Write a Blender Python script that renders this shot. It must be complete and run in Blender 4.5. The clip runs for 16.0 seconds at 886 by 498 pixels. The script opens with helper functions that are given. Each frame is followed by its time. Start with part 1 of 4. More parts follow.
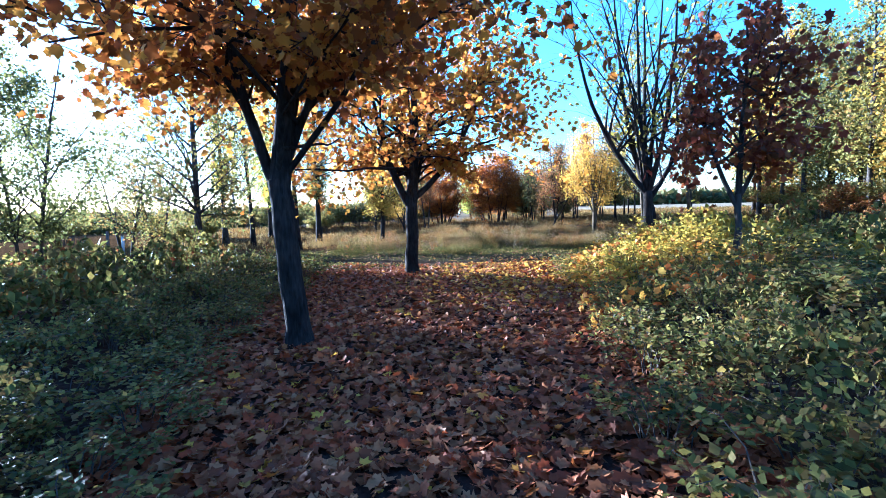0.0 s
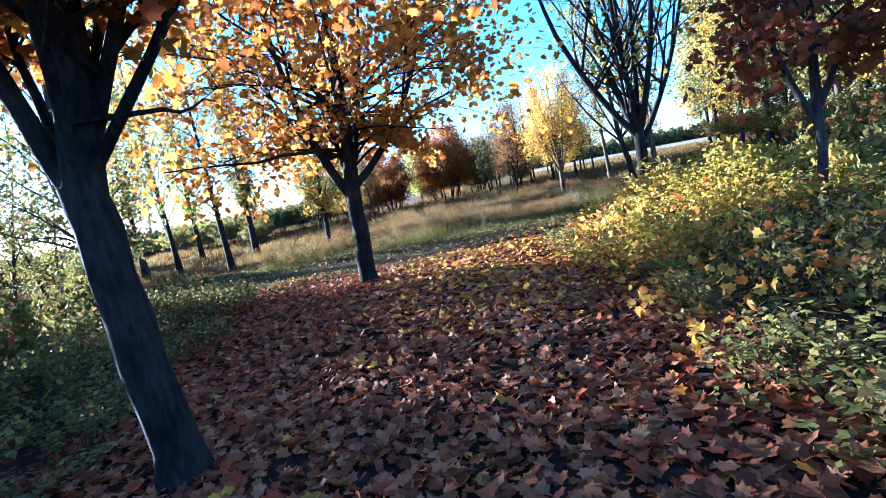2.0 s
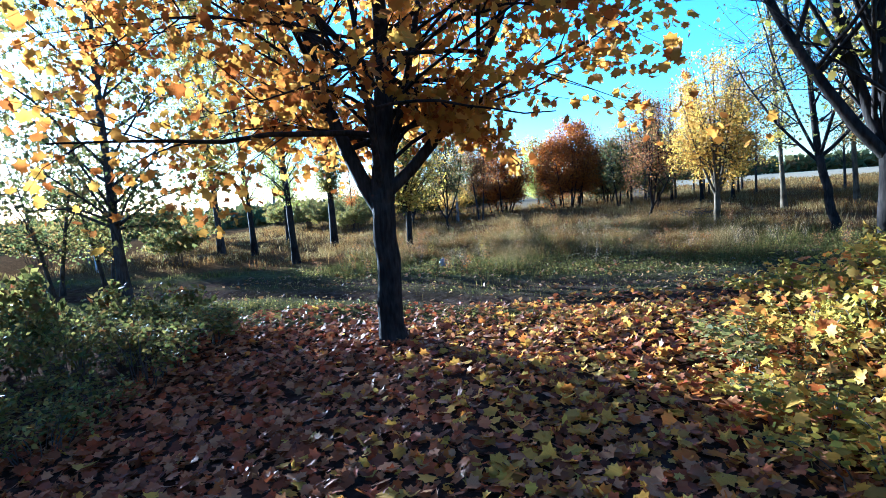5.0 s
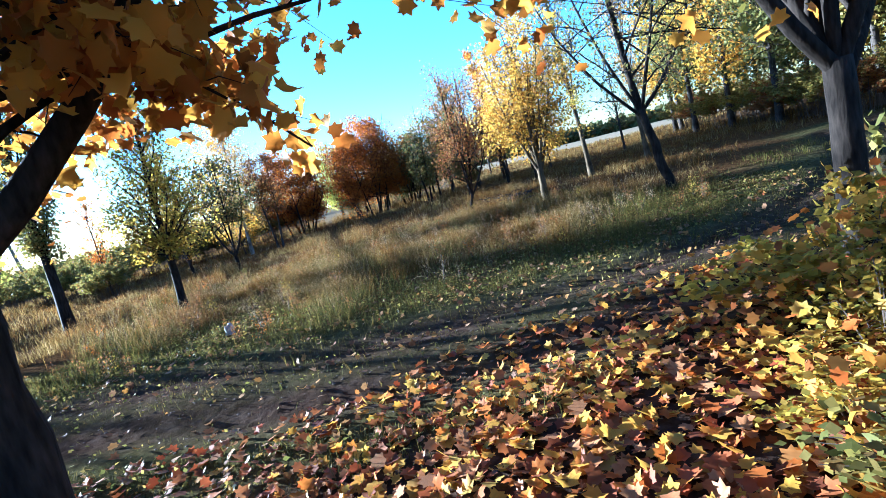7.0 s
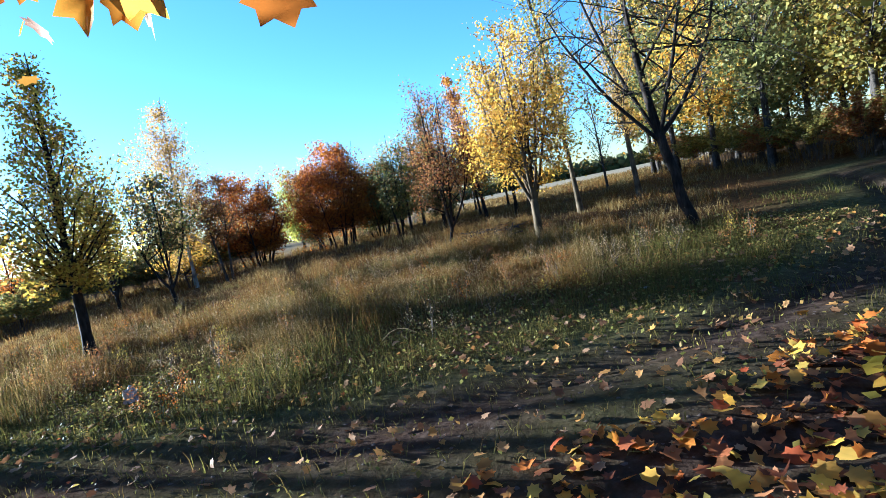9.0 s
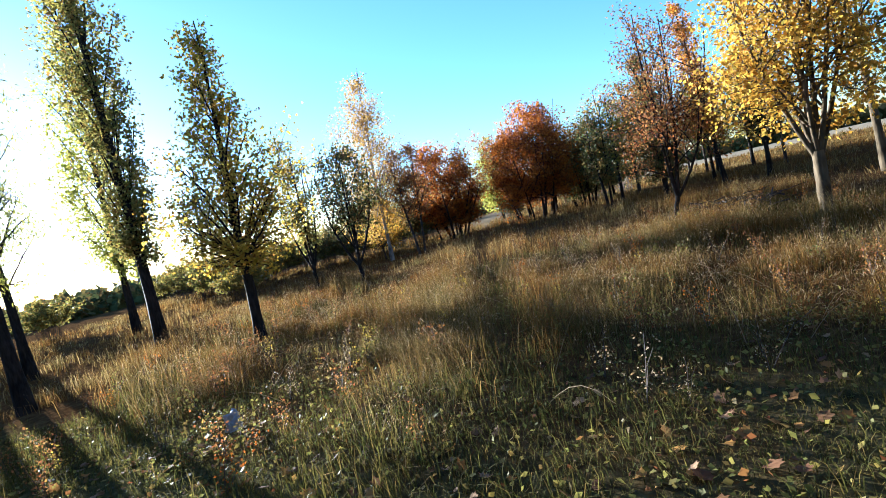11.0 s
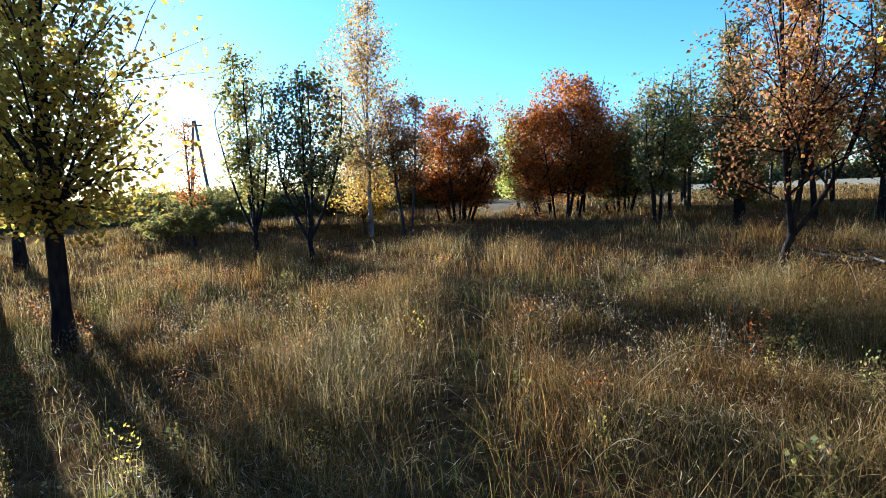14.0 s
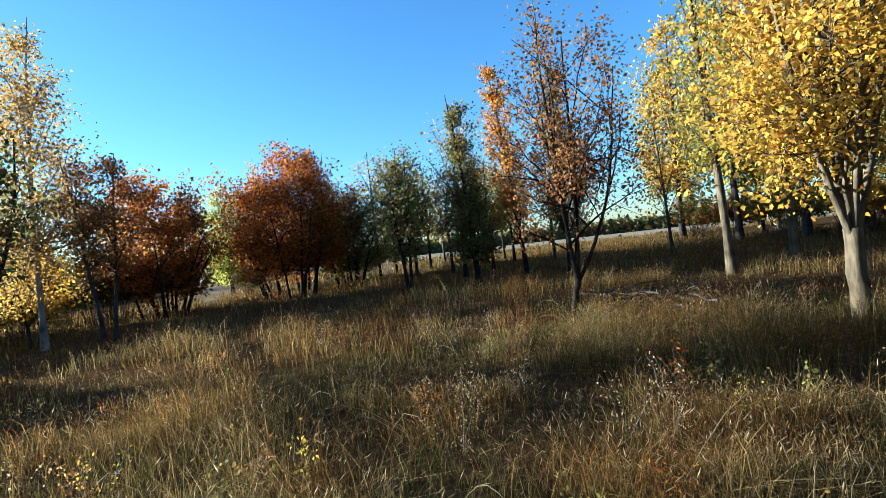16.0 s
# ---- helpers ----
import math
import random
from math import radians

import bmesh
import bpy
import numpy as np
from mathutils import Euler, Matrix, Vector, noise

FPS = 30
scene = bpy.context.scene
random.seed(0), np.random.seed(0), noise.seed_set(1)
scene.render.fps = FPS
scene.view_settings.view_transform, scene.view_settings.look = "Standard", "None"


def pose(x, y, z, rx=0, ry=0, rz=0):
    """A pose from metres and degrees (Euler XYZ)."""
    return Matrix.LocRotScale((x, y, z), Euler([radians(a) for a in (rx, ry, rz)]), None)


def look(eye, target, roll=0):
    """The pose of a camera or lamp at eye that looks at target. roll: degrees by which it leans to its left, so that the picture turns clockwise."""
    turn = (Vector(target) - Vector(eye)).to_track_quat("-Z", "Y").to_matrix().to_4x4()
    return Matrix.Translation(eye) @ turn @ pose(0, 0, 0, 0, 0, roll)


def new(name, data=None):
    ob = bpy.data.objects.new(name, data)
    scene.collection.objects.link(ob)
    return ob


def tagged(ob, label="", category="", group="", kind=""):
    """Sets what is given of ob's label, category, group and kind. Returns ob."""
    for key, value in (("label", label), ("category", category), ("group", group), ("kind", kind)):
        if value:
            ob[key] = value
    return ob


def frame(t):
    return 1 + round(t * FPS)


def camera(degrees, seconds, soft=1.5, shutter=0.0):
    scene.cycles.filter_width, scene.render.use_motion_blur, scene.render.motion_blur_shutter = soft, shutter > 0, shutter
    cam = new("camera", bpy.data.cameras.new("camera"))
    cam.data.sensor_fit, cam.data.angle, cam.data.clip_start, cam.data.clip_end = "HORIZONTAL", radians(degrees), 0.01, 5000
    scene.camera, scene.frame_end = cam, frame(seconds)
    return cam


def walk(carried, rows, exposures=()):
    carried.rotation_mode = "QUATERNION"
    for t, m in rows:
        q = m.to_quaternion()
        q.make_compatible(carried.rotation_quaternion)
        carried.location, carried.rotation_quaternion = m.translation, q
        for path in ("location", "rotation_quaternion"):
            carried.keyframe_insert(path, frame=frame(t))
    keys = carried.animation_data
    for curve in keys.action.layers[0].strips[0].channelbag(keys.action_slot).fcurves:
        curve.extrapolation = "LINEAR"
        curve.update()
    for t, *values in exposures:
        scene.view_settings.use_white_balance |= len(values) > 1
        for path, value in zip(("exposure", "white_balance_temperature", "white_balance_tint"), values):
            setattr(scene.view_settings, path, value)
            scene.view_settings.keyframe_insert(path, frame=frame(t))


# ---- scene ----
cam = camera(81.0, 16.0, soft=0.75)
PATH = [
    (0, (0.278, -0.056, 1.574), (0.229, 4.926, 1.153), -1.65),
    (0.5, (0.075, 0.584, 1.559), (1.341, 5.404, 1.147), -5.00),
    (1, (0.233, 1.183, 1.537), (0.902, 6.135, 1.359), -6.25),
    (1.1, (0.255, 1.305, 1.530), (1.027, 6.205, 0.901), -8.99),
    (1.5, (0.244, 1.817, 1.523), (1.185, 6.707, 1.070), -11.88),
    (2, (0.172, 2.630, 1.546), (0.528, 7.576, 0.907), -10.78),
    (2.5, (0.123, 3.413, 1.553), (0.137, 8.367, 0.876), -6.24),
    (3, (0.129, 3.948, 1.636), (0.138, 8.944, 1.433), -3.97),
    (5.3, (1.092, 6.655, 1.712), (0.138, 11.511, 1.001), -6.35),
    (5.5, (1.099, 7.018, 1.718), (0.233, 11.850, 0.771), -9.84),
    (6, (1.055, 8.071, 1.593), (1.042, 13.020, 0.881), -10.38),
    (6.5, (0.975, 8.879, 1.607), (1.091, 13.855, 1.133), -13.17),
    (7, (0.985, 9.484, 1.690), (1.985, 14.316, 0.950), -14.12),
    (7.5, (1.064, 10.064, 1.650), (1.317, 14.986, 0.803), -12.33),
    (8, (1.147, 10.596, 1.602), (1.573, 15.498, 0.709), -11.46),
    (8.5, (1.175, 11.015, 1.523), (1.413, 15.980, 0.986), -9.92),
    (9, (1.110, 11.455, 1.517), (2.527, 16.212, 1.052), -11.72),
    (9.5, (1.221, 12.090, 1.515), (1.781, 17.036, 1.041), -9.88),
    (10, (1.358, 12.695, 1.506), (1.657, 17.659, 0.987), -7.23),
    (10.2, (1.420, 12.886, 1.482), (1.456, 17.870, 1.083), -9.87),
    (12.5, (2.239, 15.641, 1.452), (0.746, 20.391, 0.998), -7.90),
    (12.7, (2.218, 15.872, 1.519), (0.594, 20.558, 0.886), -7.77),
    (13, (2.113, 16.252, 1.567), (0.857, 21.028, 0.787), -5.64),
    (13.5, (1.946, 16.897, 1.533), (1.015, 21.762, 0.849), -8.45),
    (14, (1.892, 17.573, 1.487), (1.223, 22.495, 0.909), -2.41),
    (14.5, (1.887, 18.150, 1.422), (1.390, 23.110, 1.043), -8.48),
    (15, (1.725, 18.581, 1.450), (1.351, 23.563, 1.235), -7.20),
    (15.5, (1.020, 18.910, 1.400), (2.565, 23.665, 1.310), -4.53),
    (16, (0.546, 19.003, 1.380), (2.769, 23.482, 1.365), -6.37),
]
EXPOSURES = [(0.0, 3.26, 4150, 14), (1.0, 3.28, 4150, 14), (2.0, 3.34, 4150, 14), (3.0, 3.16, 4100, 14), (5.5, 2.88, 4000, 5), (7.0, 3.0, 4250, 8), (8.3, 2.87, 4430, 8), (9.5, 2.46, 4620, 7), (12.3, 2.7, 5000, 14), (13.0, 2.12, 4650, 7), (13.5, 2.66, 4700, 10), (14.2, 2.32, 4550, 7), (16.0, 2.25, 4800, 3)]
walk(cam, [(t, look(eye, target, roll)) for t, eye, target, roll in PATH], EXPOSURES)

# ---- light: low evening sun ahead on the left, clear sky ----
SUN_AZ, SUN_EL = 50.5, 7.5          # degrees to the left of +y, degrees up
world = bpy.data.worlds.new("sky")
scene.world = world
world.use_nodes = True
wn = world.node_tree.nodes
wn.clear()
sky = wn.new("ShaderNodeTexSky")
sky.sky_type = "NISHITA"
sky.sun_disc = False
sky.sun_elevation = radians(SUN_EL)
sky.sun_rotation = radians(-SUN_AZ)
sky.air_density, sky.dust_density, sky.ozone_density = 1.0, 0.3, 3.0
bg = wn.new("ShaderNodeBackground")
bg.inputs["Strength"].default_value = 0.075
wout = wn.new("ShaderNodeOutputWorld")
world.node_tree.links.new(sky.outputs[0], bg.inputs[0])
world.node_tree.links.new(bg.outputs[0], wout.inputs[0])
sun_dir = Vector((-math.sin(radians(SUN_AZ)) * math.cos(radians(SUN_EL)), math.cos(radians(SUN_AZ)) * math.cos(radians(SUN_EL)), math.sin(radians(SUN_EL))))
sun_data = bpy.data.lights.new("sun", "SUN")
sun_data.energy, sun_data.angle, sun_data.color = 6.2, radians(0.6), (1.0, 0.88, 0.68)
sun = new("sun", sun_data)
sun.matrix_world = look(sun_dir * 100, (0, 0, 0))


# ---- materials ----
def node_material(name):
    m = bpy.data.materials.new(name)
    m.use_nodes = True
    m.node_tree.nodes.clear()
    return m, m.node_tree.nodes, m.node_tree.links


def ramp_of(nodes, colours):
    r = nodes.new("ShaderNodeValToRGB")
    n = len(colours)
    while len(r.color_ramp.elements) < n:
        r.color_ramp.elements.new(0.5)
    for i, c in enumerate(colours):
        r.color_ramp.elements[i].position = i / max(1, n - 1)
        r.color_ramp.elements[i].color = (*c, 1)
    return r


def leaf_material(name, colours, through_light=0.45, gloss=0.55, patches=None):
    """Thin leaf: each leaf its own tint, light shines through."""
    m, nodes, links = node_material(name)
    geo = nodes.new("ShaderNodeNewGeometry")
    r = ramp_of(nodes, colours)
    links.new(geo.outputs["Random Per Island"], r.inputs[0])
    tint = r.outputs[0]
    if patches:
        r2 = ramp_of(nodes, patches)
        links.new(geo.outputs["Random Per Island"], r2.inputs[0])
        wide = nodes.new("ShaderNodeTexNoise")
        wide.inputs["Scale"].default_value, wide.inputs["Detail"].default_value = 0.8, 3
        tc = nodes.new("ShaderNodeTexCoord")
        links.new(tc.outputs["Object"], wide.inputs["Vector"])
        step = nodes.new("ShaderNodeMapRange")
        step.inputs["From Min"].default_value, step.inputs["From Max"].default_value = 0.4, 0.6
        links.new(wide.outputs[0], step.inputs[0])
        x = nodes.new("ShaderNodeMix")
        x.data_type = "RGBA"
        links.new(step.outputs[0], x.inputs[0])
        links.new(r.outputs[0], x.inputs[6])
        links.new(r2.outputs[0], x.inputs[7])
        tint = x.outputs[2]
    noi = nodes.new("ShaderNodeTexNoise")
    noi.inputs["Scale"].default_value = 25.0
    hsv = nodes.new("ShaderNodeHueSaturation")
    mr = nodes.new("ShaderNodeMapRange")
    mr.inputs["To Min"].default_value, mr.inputs["To Max"].default_value = 0.6, 1.35
    links.new(noi.outputs[0], mr.inputs[0])
    links.new(mr.outputs[0], hsv.inputs["Value"])
    links.new(tint, hsv.inputs["Color"])
    p = nodes.new("ShaderNodeBsdfPrincipled")
    p.inputs["Roughness"].default_value = gloss
    p.inputs["Specular IOR Level"].default_value = 0.12
    tr = nodes.new("ShaderNodeBsdfTranslucent")
    links.new(hsv.outputs[0], p.inputs["Base Color"])
    links.new(hsv.outputs[0], tr.inputs["Color"])
    mix = nodes.new("ShaderNodeMixShader")
    mix.inputs[0].default_value = through_light
    links.new(p.outputs[0], mix.inputs[1])
    links.new(tr.outputs[0], mix.inputs[2])
    out = nodes.new("ShaderNodeOutputMaterial")
    links.new(mix.outputs[0], out.inputs[0])
    return m


def bark_material(name, dark, light, scale=14.0, bump=0.5):
    m, nodes, links = node_material(name)
    tc = nodes.new("ShaderNodeTexCoord")
    mp = nodes.new("ShaderNodeMapping")
    mp.inputs["Scale"].default_value = (1, 1, 0.22)
    links.new(tc.outputs["Object"], mp.inputs[0])
    n1 = nodes.new("ShaderNodeTexNoise")
    n1.inputs["Scale"].default_value, n1.inputs["Detail"].default_value = scale * 2.2, 5
    links.new(mp.outputs[0], n1.inputs["Vector"])
    n2 = nodes.new("ShaderNodeTexNoise")
    n2.inputs["Scale"].default_value = 3.0
    links.new(tc.outputs["Object"], n2.inputs["Vector"])
    mul = nodes.new("ShaderNodeMath")
    mul.operation = "MULTIPLY"
    links.new(n1.outputs[0], mul.inputs[0])
    links.new(n2.outputs[0], mul.inputs[1])
    mr = nodes.new("ShaderNodeMapRange")
    mr.inputs["From Min"].default_value, mr.inputs["From Max"].default_value = 0.12, 0.42
    links.new(mul.outputs[0], mr.inputs[0])
    r = ramp_of(nodes, [dark, light])
    links.new(mr.outputs[0], r.inputs[0])
    p = nodes.new("ShaderNodeBsdfPrincipled")
    p.inputs["Roughness"].default_value = 0.95
    p.inputs["Specular IOR Level"].default_value = 0.08
    links.new(r.outputs[0], p.inputs["Base Color"])
    b = nodes.new("ShaderNodeBump")
    b.inputs["Strength"].default_value, b.inputs["Distance"].default_value = bump, 0.02
    links.new(n1.outputs[0], b.inputs["Height"])
    links.new(b.outputs[0], p.inputs["Normal"])
    out = nodes.new("ShaderNodeOutputMaterial")
    links.new(p.outputs[0], out.inputs[0])
    return m


def plain_material(name, colour, rough=0.7, metal=0.0, scale=8.0, vary=0.25):
    m, nodes, links = node_material(name)
    n1 = nodes.new("ShaderNodeTexNoise")
    n1.inputs["Scale"].default_value, n1.inputs["Detail"].default_value = scale, 4
    r = ramp_of(nodes, [tuple(c * (1 - vary) for c in colour), tuple(min(1, c * (1 + vary)) for c in colour)])
    links.new(n1.outputs[0], r.inputs[0])
    p = nodes.new("ShaderNodeBsdfPrincipled")
    p.inputs["Roughness"].default_value, p.inputs["Metallic"].default_value = rough, metal
    links.new(r.outputs[0], p.inputs["Base Color"])
    out = nodes.new("ShaderNodeOutputMaterial")
    links.new(p.outputs[0], out.inputs[0])
    return m


def ground_material():
    """Earth, short green grass, dry meadow and stubble field, mixed by the 'zone' attribute (r: bare earth, g: dry straw, b: stubble)."""
    m, nodes, links = node_material("ground")
    tc = nodes.new("ShaderNodeTexCoord")
    at = nodes.new("ShaderNodeAttribute")
    at.attribute_name = "zone"
    sep = nodes.new("ShaderNodeSeparateColor")
    links.new(at.outputs["Color"], sep.inputs[0])

    def speckle(colours, scale):
        n = nodes.new("ShaderNodeTexNoise")
        n.inputs["Scale"].default_value, n.inputs["Detail"].default_value, n.inputs["Roughness"].default_value = scale, 6, 0.7
        links.new(tc.outputs["Object"], n.inputs["Vector"])
        mr = nodes.new("ShaderNodeMapRange")
        mr.inputs["From Min"].default_value, mr.inputs["From Max"].default_value = 0.3, 0.7
        links.new(n.outputs[0], mr.inputs[0])
        r = ramp_of(nodes, colours)
        links.new(mr.outputs[0], r.inputs[0])
        return r, n

    green, n_green = speckle([(0.03, 0.026, 0.013), (0.062, 0.058, 0.022), (0.12, 0.1, 0.045)], 9.0)
    earth, n_earth = speckle([(0.017, 0.011, 0.008), (0.04, 0.026, 0.019), (0.08, 0.056, 0.042)], 6.0)
    straw, n_straw = speckle([(0.03, 0.015, 0.007), (0.075, 0.041, 0.017), (0.14, 0.082, 0.032)], 9.0)
    field, n_field = speckle([(0.28, 0.21, 0.12), (0.4, 0.32, 0.2)], 0.3)

    def blend(a, b, fac):
        x = nodes.new("ShaderNodeMix")
        x.data_type = "RGBA"
        links.new(fac, x.inputs[0])
        links.new(a, x.inputs[6])
        links.new(b, x.inputs[7])
        return x.outputs[2]

    c = blend(green.outputs[0], straw.outputs[0], sep.outputs[1])
    c = blend(c, earth.outputs[0], sep.outputs[0])
    c = blend(c, field.outputs[0], sep.outputs[2])
    p = nodes.new("ShaderNodeBsdfPrincipled")
    p.inputs["Roughness"].default_value = 0.95
    p.inputs["Specular IOR Level"].default_value = 0.0
    links.new(c, p.inputs["Base Color"])
    b = nodes.new("ShaderNodeBump")
    b.inputs["Strength"].default_value, b.inputs["Distance"].default_value = 0.7, 0.03
    links.new(n_green.outputs[0], b.inputs["Height"])
    links.new(b.outputs[0], p.inputs["Normal"])
    out = nodes.new("ShaderNodeOutputMaterial")
    links.new(p.outputs[0], out.inputs[0])
    return m


GROUND = ground_material()
BARK_MAPLE = bark_material("maple_bark", (0.008, 0.0068, 0.006), (0.042, 0.034, 0.028))
BARK_GREY = bark_material("grey_bark", (0.02, 0.017, 0.015), (0.085, 0.073, 0.062))
BARK_PALE = bark_material("pale_bark", (0.04, 0.03, 0.018), (0.15, 0.115, 0.07), 9.0)
BARK_BIRCH = bark_material("birch_bark", (0.05, 0.045, 0.04), (0.42, 0.39, 0.34), 5.0)
LEAF_MAPLE = leaf_material("maple_leaf_orange", [(0.19, 0.052, 0.012), (0.34, 0.105, 0.015), (0.47, 0.18, 0.02), (0.55, 0.27, 0.03), (0.16, 0.062, 0.017), (0.28, 0.088, 0.016)], 0.54)
LEAF_MAPLE_GOLD = leaf_material("maple_leaf_gold", [(0.27, 0.078, 0.012), (0.43, 0.155, 0.017), (0.54, 0.25, 0.025), (0.58, 0.32, 0.035), (0.2, 0.07, 0.015)], 0.56)
LEAF_MAROON = leaf_material("maple_leaf_maroon", [(0.13, 0.034, 0.02), (0.24, 0.06, 0.026), (0.32, 0.11, 0.03), (0.11, 0.05, 0.024)], 0.5)
LEAF_GOLD = leaf_material("leaf_gold", [(0.42, 0.22, 0.025), (0.52, 0.32, 0.035), (0.56, 0.4, 0.05), (0.47, 0.22, 0.025), (0.28, 0.23, 0.04)], 0.52)
LEAF_GREENGOLD = leaf_material("leaf_green_gold", [(0.16, 0.15, 0.025), (0.33, 0.27, 0.035), (0.5, 0.36, 0.05), (0.1, 0.09, 0.02)], 0.6)
LEAF_CONE = leaf_material("leaf_yellow_green", [(0.3, 0.24, 0.03), (0.52, 0.38, 0.045), (0.62, 0.45, 0.055), (0.28, 0.15, 0.028), (0.48, 0.28, 0.035)], 0.72)
LEAF_RUST = leaf_material("leaf_rust", [(0.25, 0.062, 0.008), (0.38, 0.11, 0.011), (0.46, 0.17, 0.016), (0.18, 0.055, 0.01), (0.12, 0.06, 0.015)], 0.53)
LEAF_DARK = leaf_material("leaf_dark_green", [(0.05, 0.062, 0.02), (0.11, 0.115, 0.03), (0.19, 0.15, 0.038), (0.22, 0.115, 0.035)], 0.5)
LEAF_BROWN = leaf_material("leaf_brown_red", [(0.15, 0.055, 0.022), (0.27, 0.1, 0.03), (0.16, 0.11, 0.035), (0.4, 0.17, 0.03)], 0.55)
LEAF_GREEN = leaf_material("leaf_green", [(0.07, 0.08, 0.023), (0.12, 0.125, 0.034), (0.17, 0.165, 0.046), (0.23, 0.195, 0.05)], 0.42)
LEAF_WILLOW = leaf_material("leaf_willow", [(0.16, 0.18, 0.03), (0.32, 0.31, 0.05), (0.46, 0.4, 0.07)], 0.6)
LEAF_OLIVE = leaf_material("leaf_olive", [(0.09, 0.09, 0.024), (0.18, 0.17, 0.04), (0.28, 0.23, 0.048), (0.22, 0.12, 0.03)], 0.52)
LEAF_BIRCH = leaf_material("leaf_birch", [(0.36, 0.2, 0.04), (0.44, 0.28, 0.065), (0.37, 0.24, 0.085), (0.27, 0.15, 0.035)], 0.48)
LEAF_BUSH = leaf_material("bush_leaf", [(0.045, 0.048, 0.012), (0.1, 0.1, 0.022), (0.18, 0.17, 0.038), (0.13, 0.078, 0.026), (0.29, 0.25, 0.052), (0.18, 0.056, 0.02)], 0.45, 0.6)
LEAF_BUSH_YELLOW = leaf_material("bush_leaf_yellow", [(0.13, 0.13, 0.025), (0.35, 0.28, 0.035), (0.52, 0.38, 0.04), (0.24, 0.17, 0.026), (0.46, 0.26, 0.028)], 0.55, 0.5)
# shade put into the colour: darker leaf for growth seen from its unlit side
LEAF_SHADE_SIDE = leaf_material("leaf_shade_side", [(0.05, 0.06, 0.022), (0.09, 0.095, 0.03), (0.14, 0.12, 0.035), (0.16, 0.09, 0.03)], 0.2, 0.8)
STEM = plain_material("bush_stem", (0.055, 0.04, 0.028), 0.9)
LITTER_BROWN = leaf_material("fallen_leaf_brown", [(0.09, 0.026, 0.011), (0.19, 0.06, 0.02), (0.27, 0.1, 0.032), (0.35, 0.165, 0.065), (0.27, 0.055, 0.014), (0.13, 0.045, 0.018)], 0.2, 0.6)
LITTER_GOLD = leaf_material("fallen_leaf_gold", [(0.34, 0.085, 0.016), (0.54, 0.21, 0.025), (0.66, 0.4, 0.045), (0.24, 0.08, 0.024), (0.62, 0.42, 0.07)], 0.4, 0.6)
LITTER_PALE = leaf_material("fallen_leaf_pale", [(0.09, 0.04, 0.018), (0.18, 0.09, 0.04), (0.28, 0.17, 0.09), (0.36, 0.18, 0.035), (0.07, 0.035, 0.018)], 0.2, 0.7)
GRASS_DRY = leaf_material("dry_grass", [(0.05, 0.022, 0.006), (0.12, 0.056, 0.013), (0.22, 0.11, 0.024), (0.075, 0.044, 0.011), (0.18, 0.063, 0.015), (0.085, 0.064, 0.013), (0.34, 0.2, 0.052), (0.13, 0.08, 0.016)], 0.52, 0.9,
                          [(0.055, 0.037, 0.012), (0.13, 0.086, 0.026), (0.24, 0.16, 0.055), (0.08, 0.066, 0.017), (0.155, 0.11, 0.03), (0.36, 0.26, 0.11), (0.095, 0.082, 0.02)])
GRASS_GREEN = leaf_material("green_grass", [(0.036, 0.036, 0.009), (0.065, 0.065, 0.013), (0.12, 0.105, 0.022), (0.15, 0.1, 0.026)], 0.5, 0.9)
SEED_PALE = leaf_material("seed_head_pale", [(0.28, 0.19, 0.09), (0.46, 0.35, 0.2), (0.2, 0.13, 0.06), (0.36, 0.22, 0.08)], 0.4, 0.7)
BAG_FILM = plain_material("bag_film", (0.2, 0.2, 0.2), 0.55)
WHITE_PLASTIC = plain_material("white_plastic", (0.5, 0.53, 0.58), 0.4)
POLE_WOOD = plain_material("pole_wood", (0.1, 0.08, 0.065), 0.85)
CAR_PAINT = plain_material("car_paint", (0.12, 0.15, 0.2), 0.4)
CAR_GLASS = plain_material("car_glass", (0.03, 0.035, 0.04), 0.1)
RUBBER = plain_material("rubber", (0.02, 0.02, 0.02), 0.8)


# ---- mesh tools ----
class Soup:
    """Collects vertices and polygons of one mesh."""

    def __init__(self):
        self.v, self.f, self.n = [], [], 0

    def add(self, verts, faces):
        verts = np.asarray(verts, float)
        self.v.append(verts)
        for f in faces:
            self.f.append([i + self.n for i in f])
        self.n += len(verts)

    def mesh(self, name, mat, smooth=False):
        me = bpy.data.meshes.new(name)
        me.from_pydata(np.concatenate(self.v).tolist(), [], self.f)
        me.materials.append(mat)
        if smooth:
            me.polygons.foreach_set("use_smooth", np.ones(len(me.polygons), bool))
        me.update()
        return me


def fast_mesh(name, verts, tris, mat):
    me = bpy.data.meshes.new(name)
    verts, tris = np.asarray(verts, np.float32), np.asarray(tris, np.int32)
    me.vertices.add(len(verts))
    me.vertices.foreach_set("co", verts.ravel())
    me.loops.add(tris.size)
    me.loops.foreach_set("vertex_index", tris.ravel())
    me.polygons.add(len(tris))
    me.polygons.foreach_set("loop_start", np.arange(0, tris.size, 3, dtype=np.int32))
    me.polygons.foreach_set("loop_total", np.full(len(tris), 3, np.int32))
    me.materials.append(mat)
    me.update(calc_edges=True)
    me.validate()
    return me


def part(name, me, parent, label=""):
    ob = new(name, me)
    ob.parent = parent
    return tagged(ob, label) if label else ob


